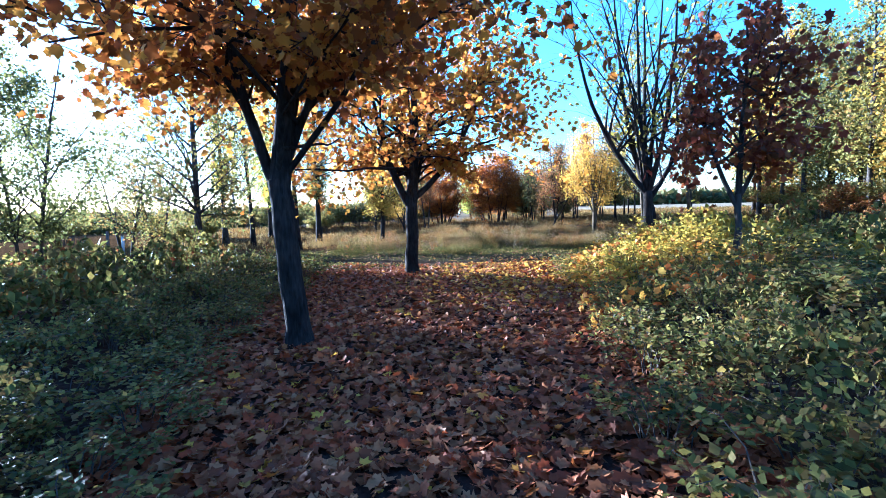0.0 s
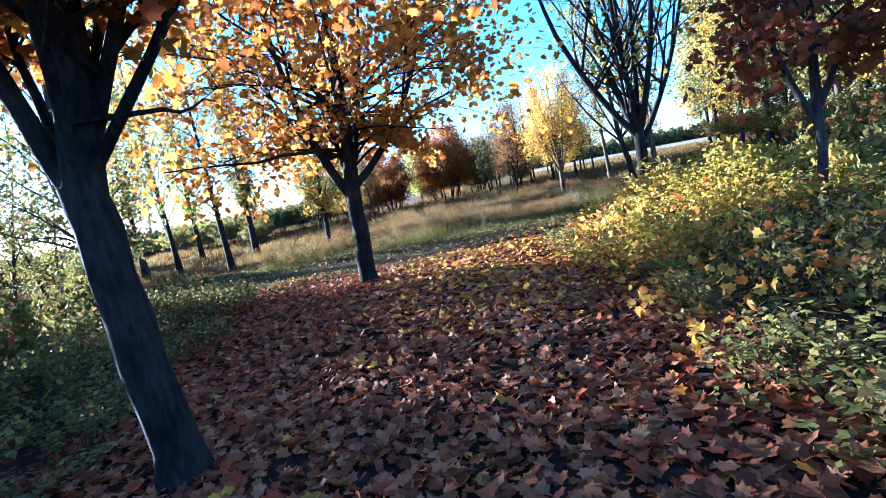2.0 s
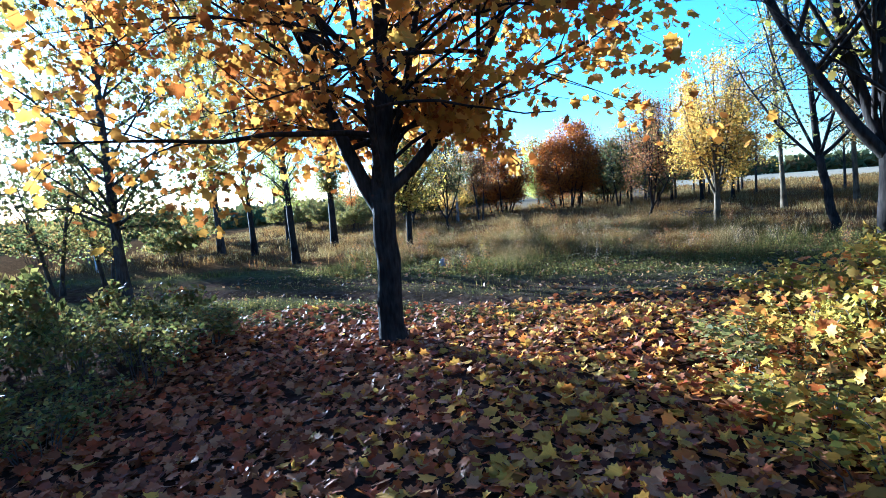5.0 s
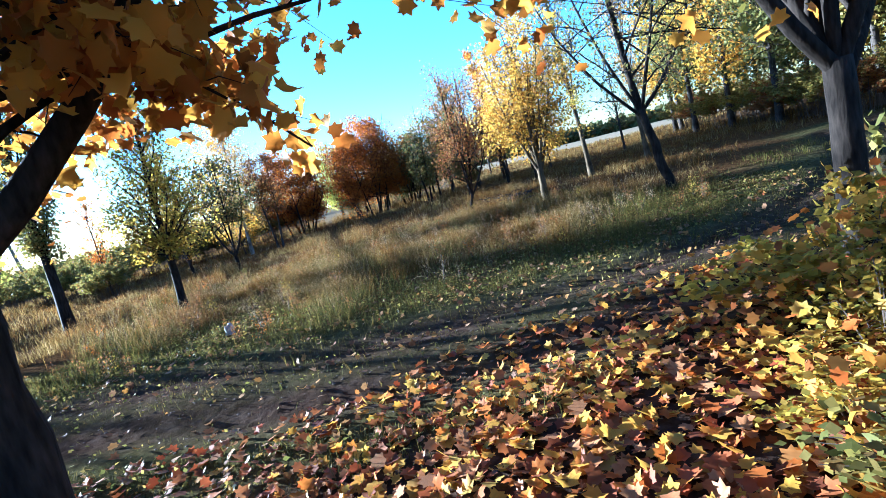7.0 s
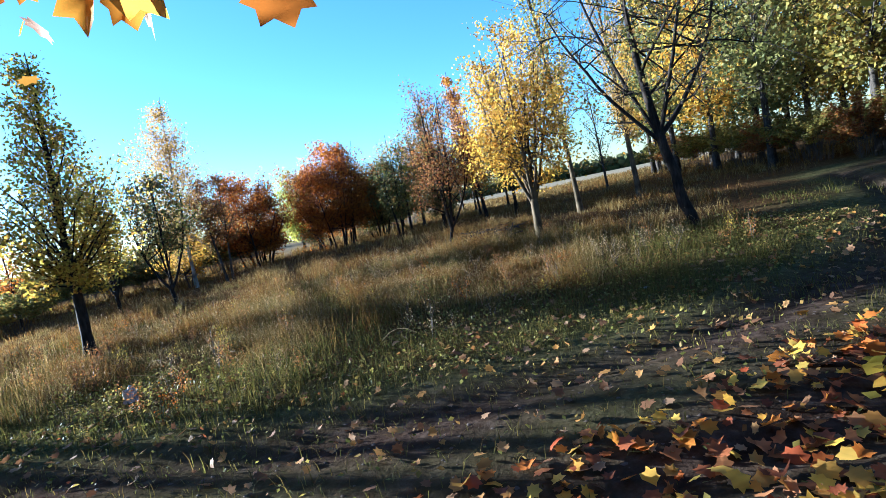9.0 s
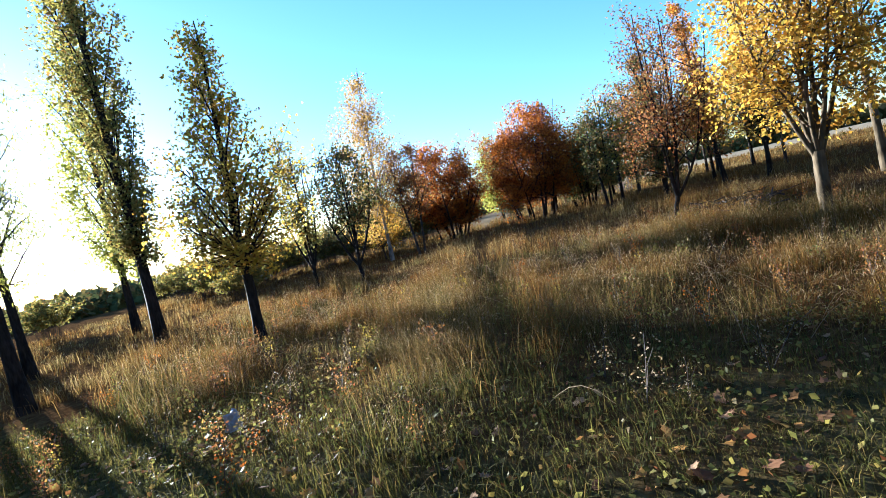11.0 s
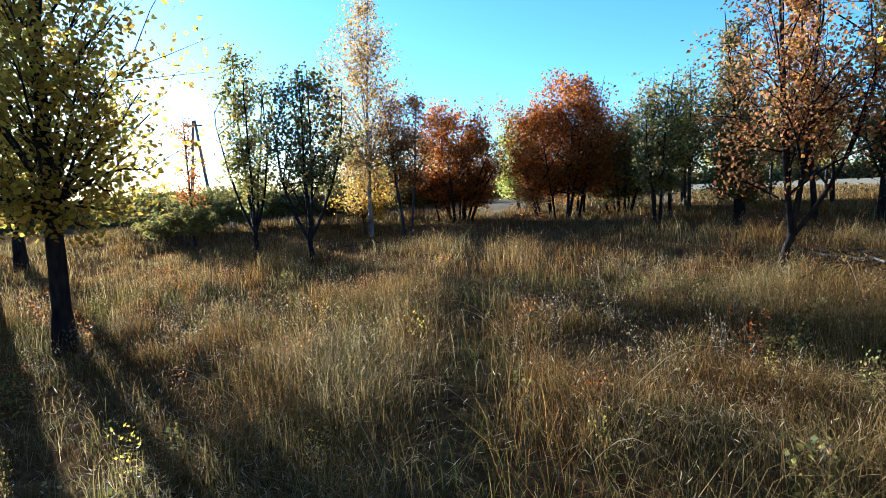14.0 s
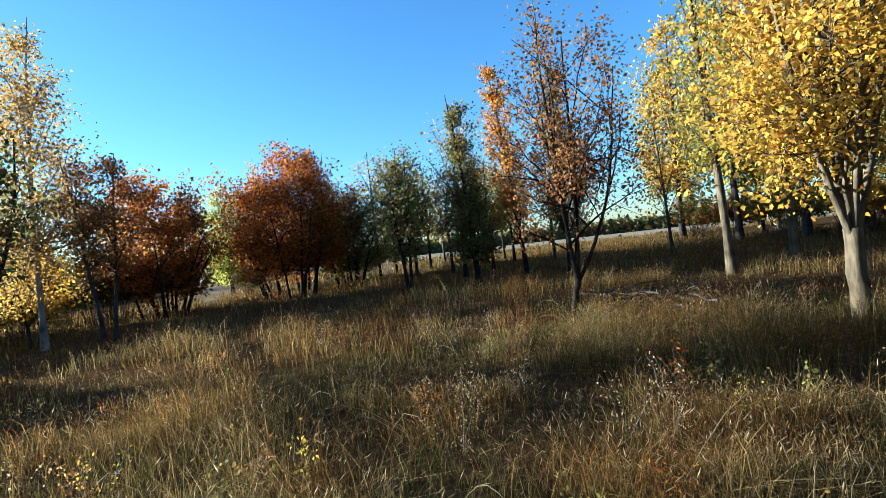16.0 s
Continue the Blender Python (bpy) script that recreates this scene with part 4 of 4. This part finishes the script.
# ---- grass ----
def blades(name, pos, length, width, lean, mat, r, heads=0.0):
    n = len(pos)
    ang = r.uniform(0, 2 * math.pi, n)
    d = np.stack([np.cos(ang), np.sin(ang), np.zeros(n)], -1)
    side = np.stack([-np.sin(ang), np.cos(ang), np.zeros(n)], -1)
    bend = lean * r.uniform(0.2, 1.6, n)
    up = np.array([0, 0, 1.0])
    L, W = length[:, None], width[:, None]
    mid = pos + L * 0.55 * up + d * (L * bend[:, None] * 0.28)
    tip = pos + L * (1 - 0.25 * np.minimum(bend, 1.6)[:, None]) * up + d * (L * bend[:, None])
    v = np.stack([pos - side * W, pos + side * W, mid + side * W * 0.8, mid - side * W * 0.8, tip], 1)
    f = np.array([(0, 1, 2), (0, 2, 3), (3, 2, 4)])[None] + (np.arange(n) * 5)[:, None, None]
    v, f = v.reshape(-1, 3), f.reshape(-1, 3)
    k = int(n * heads)
    if k:
        t, m = tip[:k], mid[:k]
        w = (t - m) / (np.linalg.norm(t - m, axis=1)[:, None] + 1e-6) * r.uniform(0.012, 0.035, (k, 1))
        fat = 0.0014 + 0.0022 * r.uniform(size=(k, 1))
        s2, s3 = side[:k] * fat, d[:k] * fat
        hv = np.stack([t - w, t + s2, t + w, t - s2, t + s3, t - s3], 1).reshape(-1, 3)
        hf = (np.array([(0, 1, 2), (0, 2, 3), (0, 4, 2), (0, 2, 5)])[None] + (np.arange(k) * 6)[:, None, None]).reshape(-1, 3)
        tagged(new("seed_heads", fast_mesh("seed_heads", hv, hf, SEED_PALE)), "pale dry seed heads over the meadow grass", "grass", kind="stuff")
    return fast_mesh(name, v, f, mat)


def meadow_spots(r, n, x0, x1, y0, y1, clump):
    p = np.stack([r.uniform(x0, x1, n), r.uniform(y0, y1, n)], -1)
    k = max(1, n // 14)
    c = np.stack([r.uniform(x0, x1, k), r.uniform(y0, y1, k)], -1)
    p[: int(n * clump)] = c[r.integers(k, size=int(n * clump))] + r.normal(size=(int(n * clump), 2)) * 0.07
    return p


gr = np.random.default_rng(9)


def sow(name, label, n, box, keep, length, width, lean, mat, heads=0.0, clump=0.7):
    p = meadow_spots(gr, n, *box, clump)
    p = p[gr.uniform(size=len(p)) < keep(p[:, 0], p[:, 1])]
    pos = np.c_[p, land(p[:, 0], p[:, 1]) - 0.01]
    ln = gr.uniform(*length, len(p)) * (0.72 + 0.3 * np.sin(p[:, 0] * 1.3 + 1.1 * np.sin(p[:, 1] * 0.9)) + 0.22 * np.sin(p[:, 0] * 4.1 + 2 * np.sin(p[:, 1] * 3.3)))
    tagged(new(name, blades(name, pos, np.maximum(ln, 0.06), gr.uniform(*width, len(p)), lean, mat, gr, heads)), label, "grass", kind="stuff")


def footpath(x, y):
    """1 on the trodden line through the meadow."""
    return np.exp(-((x - np.interp(y, [14, 18, 21.6, 24, 28, 38], [1.6, 1.65, 1.5, 1.35, 1.13, 1.2])) / 0.34) ** 2)


def tall_zone(x, y):
    return smooth01((y - track_y(x) - 2.6 + 0.5 * np.sin(x * 1.7)) / 2.4) * (1 - 0.95 * footpath(x, y)) * (0.2 + 0.8 * smooth01(0.62 + 0.6 * np.sin(x * 1.9 + 1.4 * np.sin(y * 1.6)) + 0.45 * np.sin(y * 2.7 + x) + 0.4 * np.sin(6.1 * x + 2.0 * np.sin(4.3 * y)) * np.sin(5.2 * y)))


def short_zone(x, y):
    o = y - track_y(x)
    return np.clip(np.exp(-(o / 0.3) ** 2) * 0.22 + smooth01((o - 1.2) / 0.4) * (1 - smooth01((o - 3.4) / 1.5)) + smooth01((-o - 1.25) / 0.3) * (1 - smooth01((-o - 1.9) / 0.5)) * 0.7 + 0.35 * np.exp(-((o - 1.0) / 0.4) ** 2), 0, 1)


sow("dry_grass", "tall dry straw-coloured meadow grass with seed heads", 112000, (-2.5, 6.0, 16.0, 24.0), tall_zone, (0.14, 0.56), (0.0009, 0.0022), 0.9, GRASS_DRY, 0.4)
sow("dry_grass", "dry meadow grass with seed heads round the trodden line", 70000, (-6, 9, 15.5, 29), lambda x, y: tall_zone(x, y) * (1 - 0.9 * smooth01((3.9 - np.abs(x - 1.75)) / 0.6) * smooth01((24 - y) / 0.6)), (0.18, 0.58), (0.0016, 0.0034), 0.7, GRASS_DRY, 0.35)
sow("green_grass", "short green grass among the straw", 125000, (-4, 8, 15.2, 25), lambda x, y: 0.85 * np.maximum(tall_zone(x, y), 0.5 * smooth01((y - track_y(x) - 1.2) / 0.8)), (0.08, 0.32), (0.0014, 0.003), 0.8, GRASS_GREEN)
sow("dry_grass", "tall dry grass over the far meadow", 165000, (-17, 24, 15, 42), lambda x, y: tall_zone(x, y) * (1 - smooth01((26 - y) / 2) * smooth01((8 - np.abs(x - 1.5)) / 2)), (0.16, 0.42), (0.0035, 0.0075), 0.8, GRASS_DRY, 0.1)
sow("green_grass", "short trampled green grass along the dirt track", 95000, (-5, 9, 12.4, 19.5), lambda x, y: np.maximum(short_zone(x, y), 0.03), (0.04, 0.17), (0.0013, 0.003), 0.9, GRASS_GREEN)
sow("green_grass", "short green grass along the far track", 22000, (-16, 16, 12.5, 20), lambda x, y: short_zone(x, y) * (np.abs(x - 2) > 7), (0.06, 0.2), (0.004, 0.008), 0.8, GRASS_GREEN)

cover = meadow_spots(gr, 34000, -5, 9, 12.6, 19.5, 0.6)
cover = cover[gr.uniform(size=len(cover)) < 0.6 * np.maximum(short_zone(cover[:, 0], cover[:, 1]), 0.08)]
tagged(new("ground_cover", scatter_leaves("ground_cover", OVAL, np.c_[cover, land(cover[:, 0], cover[:, 1]) + gr.uniform(0.01, 0.07, len(cover))], gr.uniform(0.02, 0.055, len(cover)), LEAF_BUSH, gr, 0.35)), "small broad-leaved plants in the short turf", "ground cover", kind="stuff")

sow("dry_grass", "rough dry grass over the far slope", 30000, (-8, 48, 40, 70), lambda x, y: (np.hypot(x - 1, y - 14) < 57) * (x > -10 + 0.2 * y) * (np.abs(x - 1.2 - 0.03 * (y - 40)) > 1.3), (0.22, 0.42), (0.008, 0.017), 0.7, GRASS_DRY)

# ---- fallen leaves ----
lr = np.random.default_rng(21)


def litter_spots(n):
    y = lr.uniform(-0.5, 14.0, n)
    lo, hi = edge_left(y) - 0.7, edge_right(y) + 0.9 + 0.8 * smooth01((y - 7.5) / 2)
    x = lo + (hi - lo) * lr.uniform(0, 1, n)
    keep = lr.uniform(size=n) < np.where(y > 12.9, 0.4, 1.0)
    return x[keep], y[keep]


for share, mat, label, gold in ((27000, LITTER_BROWN, "carpet of fallen brown maple leaves on the path", False), (19000, LITTER_GOLD, "scattered fallen golden maple leaves", True)):
    x, y = litter_spots(share)
    if gold:
        ok = lr.uniform(size=len(x)) < np.clip(0.07 + smooth01((y - 6.5) / 4.0) * smooth01((x + 0.6) / 2.4), 0, 1)
        x, y = x[ok], y[ok]
    else:
        ok = lr.uniform(size=len(x)) > 0.45 * smooth01((y - 7.5) / 2.5) * smooth01((x + 1.0) / 2.0)
        x, y = x[ok], y[ok]
    pos = np.c_[x, y, land(x, y) + 0.014 + lr.uniform(0, 0.045, len(x))]
    tagged(new("fallen_leaves", scatter_leaves("fallen_leaves", MAPLE_FINE, pos, lr.uniform(0.045, 0.106, len(x)), mat, lr, 0.52)), label, "leaf litter", kind="stuff")
x, y = lr.uniform(-6, 9, 5200), lr.uniform(12.8, 18, 5200)
ok = lr.uniform(size=5200) < 0.6 * np.exp(-((y - 13) / 1.1) ** 2) + 0.1 + 0.36 * np.exp(-((y - track_y(x) - 1.4) / 1.1) ** 2)
pos = np.c_[x[ok], y[ok], land(x[ok], y[ok]) + 0.03]
tagged(new("fallen_leaves", scatter_leaves("fallen_leaves", MAPLE_FINE, pos, lr.uniform(0.03, 0.085, len(pos)), LITTER_PALE, lr, 0.5)), "single leaves blown over the dirt track", "leaf litter", kind="stuff")

n = 800
y = lr.uniform(5.5, 13.0, n)
x = edge_right(y) + 0.1 + 2.2 * lr.uniform(0, 1, n) ** 1.3
pos = np.c_[x, y, land(x, y) + 0.08 + lr.uniform(0, 0.2, n) + 0.3 * np.minimum(2.0, x - edge_right(y))]
tagged(new("fallen_leaves", scatter_leaves("fallen_leaves", MAPLE_FINE, pos, lr.uniform(0.05, 0.1, n), LITTER_GOLD, lr, 0.25)), "golden maple leaves caught on the low bushes", "leaf litter", kind="stuff")

# ---- far woods, fields' edges ----
fr = np.random.default_rng(31)


def far_wood(label, az0, az1, dist, depth, height, n, size, mat):
    """A distant belt of trees between two compass angles, as thousands of leaf clumps."""
    az = np.radians(fr.uniform(az0, az1, n))
    d = dist + depth * fr.uniform(0, 1, n)
    x, y = 1 + d * np.sin(az), 15 + d * np.cos(az)
    lump = 0.55 + 0.45 * np.abs(np.sin(az * 53 + 1.7 * np.sin(az * 131)))
    z = land(x, y) + height * lump * fr.uniform(0, 1, n) ** 0.7
    tagged(new("far_woods", scatter_leaves("far_woods", OVAL, np.c_[x, y, z], size * fr.uniform(0.6, 1.4, n) * 1.2, mat, fr, 0.0)), label, "woods", kind="stuff")


far_wood("distant belt of dark autumn woods beyond the fields", 5, 75, 190, 40, 5.0, 12000, 2.0, LEAF_SHADE_SIDE)
# dark leaf colour carries the shade of trees standing against the sun
far_wood("distant line of grey-green woods in the low sun", -95, 0, 120, 50, 5.0, 12000, 1.9, LEAF_SHADE_SIDE)
far_wood("scrub and young trees on the far slope", -75, -8, 48, 26, 2.2, 16000, 0.6, LEAF_SHADE_SIDE)
far_wood("woods behind the start of the walk", 80, 265, 60, 30, 10.0, 7000, 2.4, LEAF_GREEN)

# single maple leaves that lie on top of the carpet
carpet = [o for o in scene.objects if o.name.startswith("fallen_leaves")]
single = []
for k in range(6):
    me = scatter_leaves("leaf", MAPLE_FINE, np.zeros((1, 3)), np.array([0.115]), LITTER_GOLD if k % 2 else LITTER_BROWN, lr, 0.8)
    single.append(me)
for i in range(300):
    y = lr.uniform(7.0, 12.8)
    x = lr.uniform(-0.8, float(edge_right(y)))
    one = part("leaf", single[i % 6], carpet[1] if i % 2 else carpet[0])
    one.location, one.rotation_euler = (x, y, float(land(x, y)) + 0.05), (lr.uniform(-0.3, 0.3), lr.uniform(-0.3, 0.3), lr.uniform(0, 6.28))
    one.scale = (1, 1, 1) if i % 3 else (0.8, 0.8, 0.8)


# ---- weeds in the meadow ----
def weed_mesh(r, height, n_leaves, leaf, size):
    stems, spots = Soup(), []
    for _ in range(3):
        tip = np.array([r.normal() * 0.1, r.normal() * 0.1, height * r.uniform(0.7, 1.0)])
        u = np.linspace(0, 1, 5)[:, None]
        p = tip * u + r.normal(size=(5, 3)) * 0.012 * u
        tube(stems, p, 0.0035 * (1 - 0.6 * u[:, 0]), 3)
        spots += [p[1] * (1 - a) + p[4] * a for a in np.linspace(0, 1, 8)]
    spots = np.array(spots)
    pos = spots[r.integers(len(spots), size=n_leaves)] + r.normal(size=(n_leaves, 3)) * 0.03
    return stems.mesh("twigwork", STEM), scatter_leaves("foliage", OVAL, pos, size * r.uniform(0.6, 1.3, n_leaves), leaf, r, 0.2, 0.3)


wr = np.random.default_rng(77)
weed_kinds = [(weed_mesh(wr, 0.42, 150, LEAF_BROWN, 0.022), "withered weed with rusty leaves in dry grass"), (weed_mesh(wr, 0.3, 120, LEAF_BUSH, 0.026), "green leafy weed in dry grass"),
              (weed_mesh(wr, 0.36, 110, LEAF_BUSH_YELLOW, 0.02), "yellowing weed in dry grass"), (weed_mesh(wr, 0.42, 110, SEED_PALE, 0.014), "dry weed with pale seed heads in grass"), (weed_mesh(wr, 0.38, 130, LEAF_RUST, 0.02), "small weed with orange leaves in dry grass")]
for i in range(280):
    x, y = wr.uniform(-4.5, 7.5), wr.uniform(16.8, 26)
    if float(footpath(x, y)) > 0.3:
        continue
    k = (0, 1, 3, 1, 2, 3, 0, 3, 4, 1, 3, 0, 1, 3)[i % 14]
    s = wr.uniform(0.7, 1.25)
    plant("weed", weed_kinds[k][1], "weed", "meadow weeds", weed_kinds[k][0], x, y, s, s, wr.uniform(0, 6.28))


# ---- small things ----
def box_mesh(soup, x0, x1, y0, y1, z0, z1):
    v = [(x, y, z) for z in (z0, z1) for y in (y0, y1) for x in (x0, x1)]
    soup.add(v, [(0, 2, 3, 1), (4, 5, 7, 6), (0, 1, 5, 4), (2, 6, 7, 3), (0, 4, 6, 2), (1, 3, 7, 5)])


def utility_pole(label, x, y, height, splay=0.0):
    thing = tagged(new("utility_pole"), label, "utility pole", "utility poles")
    thing.location = (x, y, float(land(x, y)))
    for side in ((-1, 1) if splay else (0,)):
        p = Soup()
        tube(p, [(side * splay, 0, -0.3), (side * splay * 0.5, 0, height * 0.5), (side * 0.08, 0, height)], [0.15, 0.13, 0.1], 8)
        part("post", p.mesh("post", POLE_WOOD, True), thing)
    arm = Soup()
    box_mesh(arm, -0.7, 0.7, -0.06, 0.06, height - 0.5, height - 0.38)
    part("crossarm", arm.mesh("crossarm", POLE_WOOD), thing)
    for k in (-0.6, 0.0, 0.6):
        i = Soup()
        tube(i, [(k, 0, height - 0.38), (k, 0, height - 0.22), (k, 0, height - 0.16)], [0.02, 0.05, 0.03], 6)
        part("insulator", i.mesh("insulator", WHITE_PLASTIC, True), thing)


utility_pole("dark wooden A-shaped utility pole beyond the hedge", -25.0, 60.0, 8.6, 1.1)
utility_pole("dark wooden utility pole far across the field", -33.0, 60.5, 7.0)


def crumpled(label, name, x, y, size, seed):
    bm = bmesh.new()
    bmesh.ops.create_icosphere(bm, subdivisions=3, radius=1.0)
    for v in bm.verts:
        n = noise.noise(v.co * 1.6 + Vector((seed, 0, 0))) * 0.5 + noise.noise(v.co * 4.0) * 0.22
        v.co *= 1 + n
        v.co.x *= size[0]
        v.co.y *= size[1]
        v.co.z = max(-0.2, v.co.z) * size[2]
    me = bpy.data.meshes.new(name)
    bm.to_mesh(me)
    bm.free()
    me.materials.append(BAG_FILM)
    ob = new(name, me)
    ob.location = (x, y, float(land(x, y)) + 0.2 * size[2])
    return tagged(ob, label, "litter")


crumpled("crumpled pale plastic bag lying in the grass", "plastic_bag", -0.88, 18.0, (0.085, 0.07, 0.13), 3)
crumpled("scrap of white litter on the track's verge", "litter_scrap", 4.8, 16.35, (0.06, 0.03, 0.02), 5)

def marker_post(label, x, y, height, paint):
    post = tagged(new("marker_post"), label, "post", "marker posts")
    post.location = (x, y, float(land(x, y)))
    ps, pc = Soup(), Soup()
    tube(ps, [(0, 0, -0.1), (0, 0, height * 0.5), (0, 0, height)], [0.06, 0.06, 0.055], 10)
    part("shaft", ps.mesh("shaft", paint, True), post)
    tube(pc, [(0, 0, height), (0, 0, height + 0.03), (0, 0, height + 0.06)], [0.065, 0.065, 0.02], 10)
    part("cap", pc.mesh("cap", POLE_WOOD, True), post)


marker_post("short white-painted post beside the far track", -13.7, 22.1, 0.8, WHITE_PLASTIC)
marker_post("short dark wooden post beside the far track", -15.2, 23.4, 0.9, POLE_WOOD)

# a car parked far up the track
car = tagged(new("car"), "blue-grey car parked far up the track", "car")
car.location, car.rotation_euler = (3.2, 97.0, float(land(3.2, 97.0)) - 0.02), (0, 0, radians(8))
cb = Soup()
prof = [(-2.0, 0.35), (-2.05, 0.75), (-1.9, 0.95), (-1.1, 1.0), (1.2, 1.0), (2.0, 0.85), (2.1, 0.5), (2.05, 0.35)]
cb.add([(sx * 0.85, y, z) for sx in (-1, 1) for y, z in prof], [list(range(8)), list(range(15, 7, -1))] + [(i, i + 8, (i + 1) % 8 + 8, (i + 1) % 8) for i in range(8)])
part("body", cb.mesh("body", CAR_PAINT), car)
cc = Soup()
roof = [(-1.5, 1.0), (-1.0, 1.45), (0.5, 1.48), (1.15, 1.0)]
cc.add([(sx * (0.8 if z < 1.2 else 0.66), y, z) for sx in (-1, 1) for y, z in roof], [(0, 1, 2, 3), (7, 6, 5, 4), (0, 4, 5, 1), (1, 5, 6, 2), (2, 6, 7, 3)])
part("windows", cc.mesh("windows", CAR_GLASS), car)
for sx in (-1, 1):
    for y in (-1.3, 1.3):
        w = Soup()
        tube(w, [(sx * 0.68, y, 0.31), (sx * 0.78, y, 0.31), (sx * 0.88, y, 0.31)], [0.31, 0.31, 0.3], 14)
        wheel = part("wheel", w.mesh("wheel", RUBBER, True), car)
        rim = Soup()
        tube(rim, [(sx * 0.87, y, 0.31), (sx * 0.885, y, 0.31), (sx * 0.89, y, 0.31)], [0.19, 0.19, 0.17], 12)
        part("rim", rim.mesh("rim", WHITE_PLASTIC, True), wheel)


# ---- clods on the dirt track ----
cr = np.random.default_rng(88)
n = 1500
x = cr.uniform(-6, 9, n)
y = track_y(x) + cr.normal(size=n) * 0.75
base = np.array([(0, 0, 0.6), (0.9, 0, 0.1), (0.2, 0.85, 0), (-0.8, 0.4, 0.1), (-0.5, -0.8, 0), (0.5, -0.75, 0.05)])
tris = np.array([(0, 1, 2), (0, 2, 3), (0, 3, 4), (0, 4, 5), (0, 5, 1)])
size = cr.uniform(0.005, 0.022, n)[:, None, None]
v = np.c_[x, y, land(x, y) - 0.004][:, None] + size * (base[None] * cr.uniform(0.6, 1.3, (n, 6, 3)))
tagged(new("soil_clods", fast_mesh("soil_clods", v.reshape(-1, 3), (tris[None] + (np.arange(n) * 6)[:, None, None]).reshape(-1, 3), plain_material("clod", (0.06, 0.04, 0.028), 0.95))), "loose dark clods of earth on the track", "soil", kind="stuff")


# ---- dead stalks and a heap of brushwood in the meadow ----
dr = np.random.default_rng(123)
for i in range(70):
    x, y = dr.uniform(-2.5, 6.0), dr.uniform(17.2, 24)
    a, ln, up = dr.uniform(0, 6.28), dr.uniform(0.35, 0.8), dr.uniform(0.25, 1.1)
    st = Soup()
    u = np.linspace(0, 1, 6)
    tube(st, np.c_[math.cos(a) * ln * u, math.sin(a) * ln * u, up * 0.45 * np.sin(u * 2.2)], 0.003 * (1 - 0.6 * u), 4)
    stalk = tagged(new("dead_stalk", st.mesh("dead_stalk", SEED_PALE)), "thin pale dead stalk bent over in the grass", "stalk", "dead stalks")
    stalk.location = (x, y, float(land(x, y)) + 0.02)
heap = tagged(new("brushwood_heap"), "low heap of dead branches lying in the meadow", "brushwood")
heap.location = (6.2, 24.3, float(land(6.2, 24.3)))
for i in range(46):
    st = Soup()
    a, ln = dr.uniform(0, 6.28), dr.uniform(0.5, 1.1)
    c = np.array([dr.normal() * 0.4, dr.normal() * 0.3, dr.uniform(0.03, 0.28)])
    u = np.linspace(-0.5, 0.5, 5)
    tube(st, c + np.c_[math.cos(a) * ln * u, math.sin(a) * ln * u, 0.12 * dr.normal() * u] + dr.normal(size=(5, 3)) * 0.02, np.full(5, 0.012) * (0.8 - u), 5)
    part("branch", st.mesh("branch", BARK_GREY), heap)
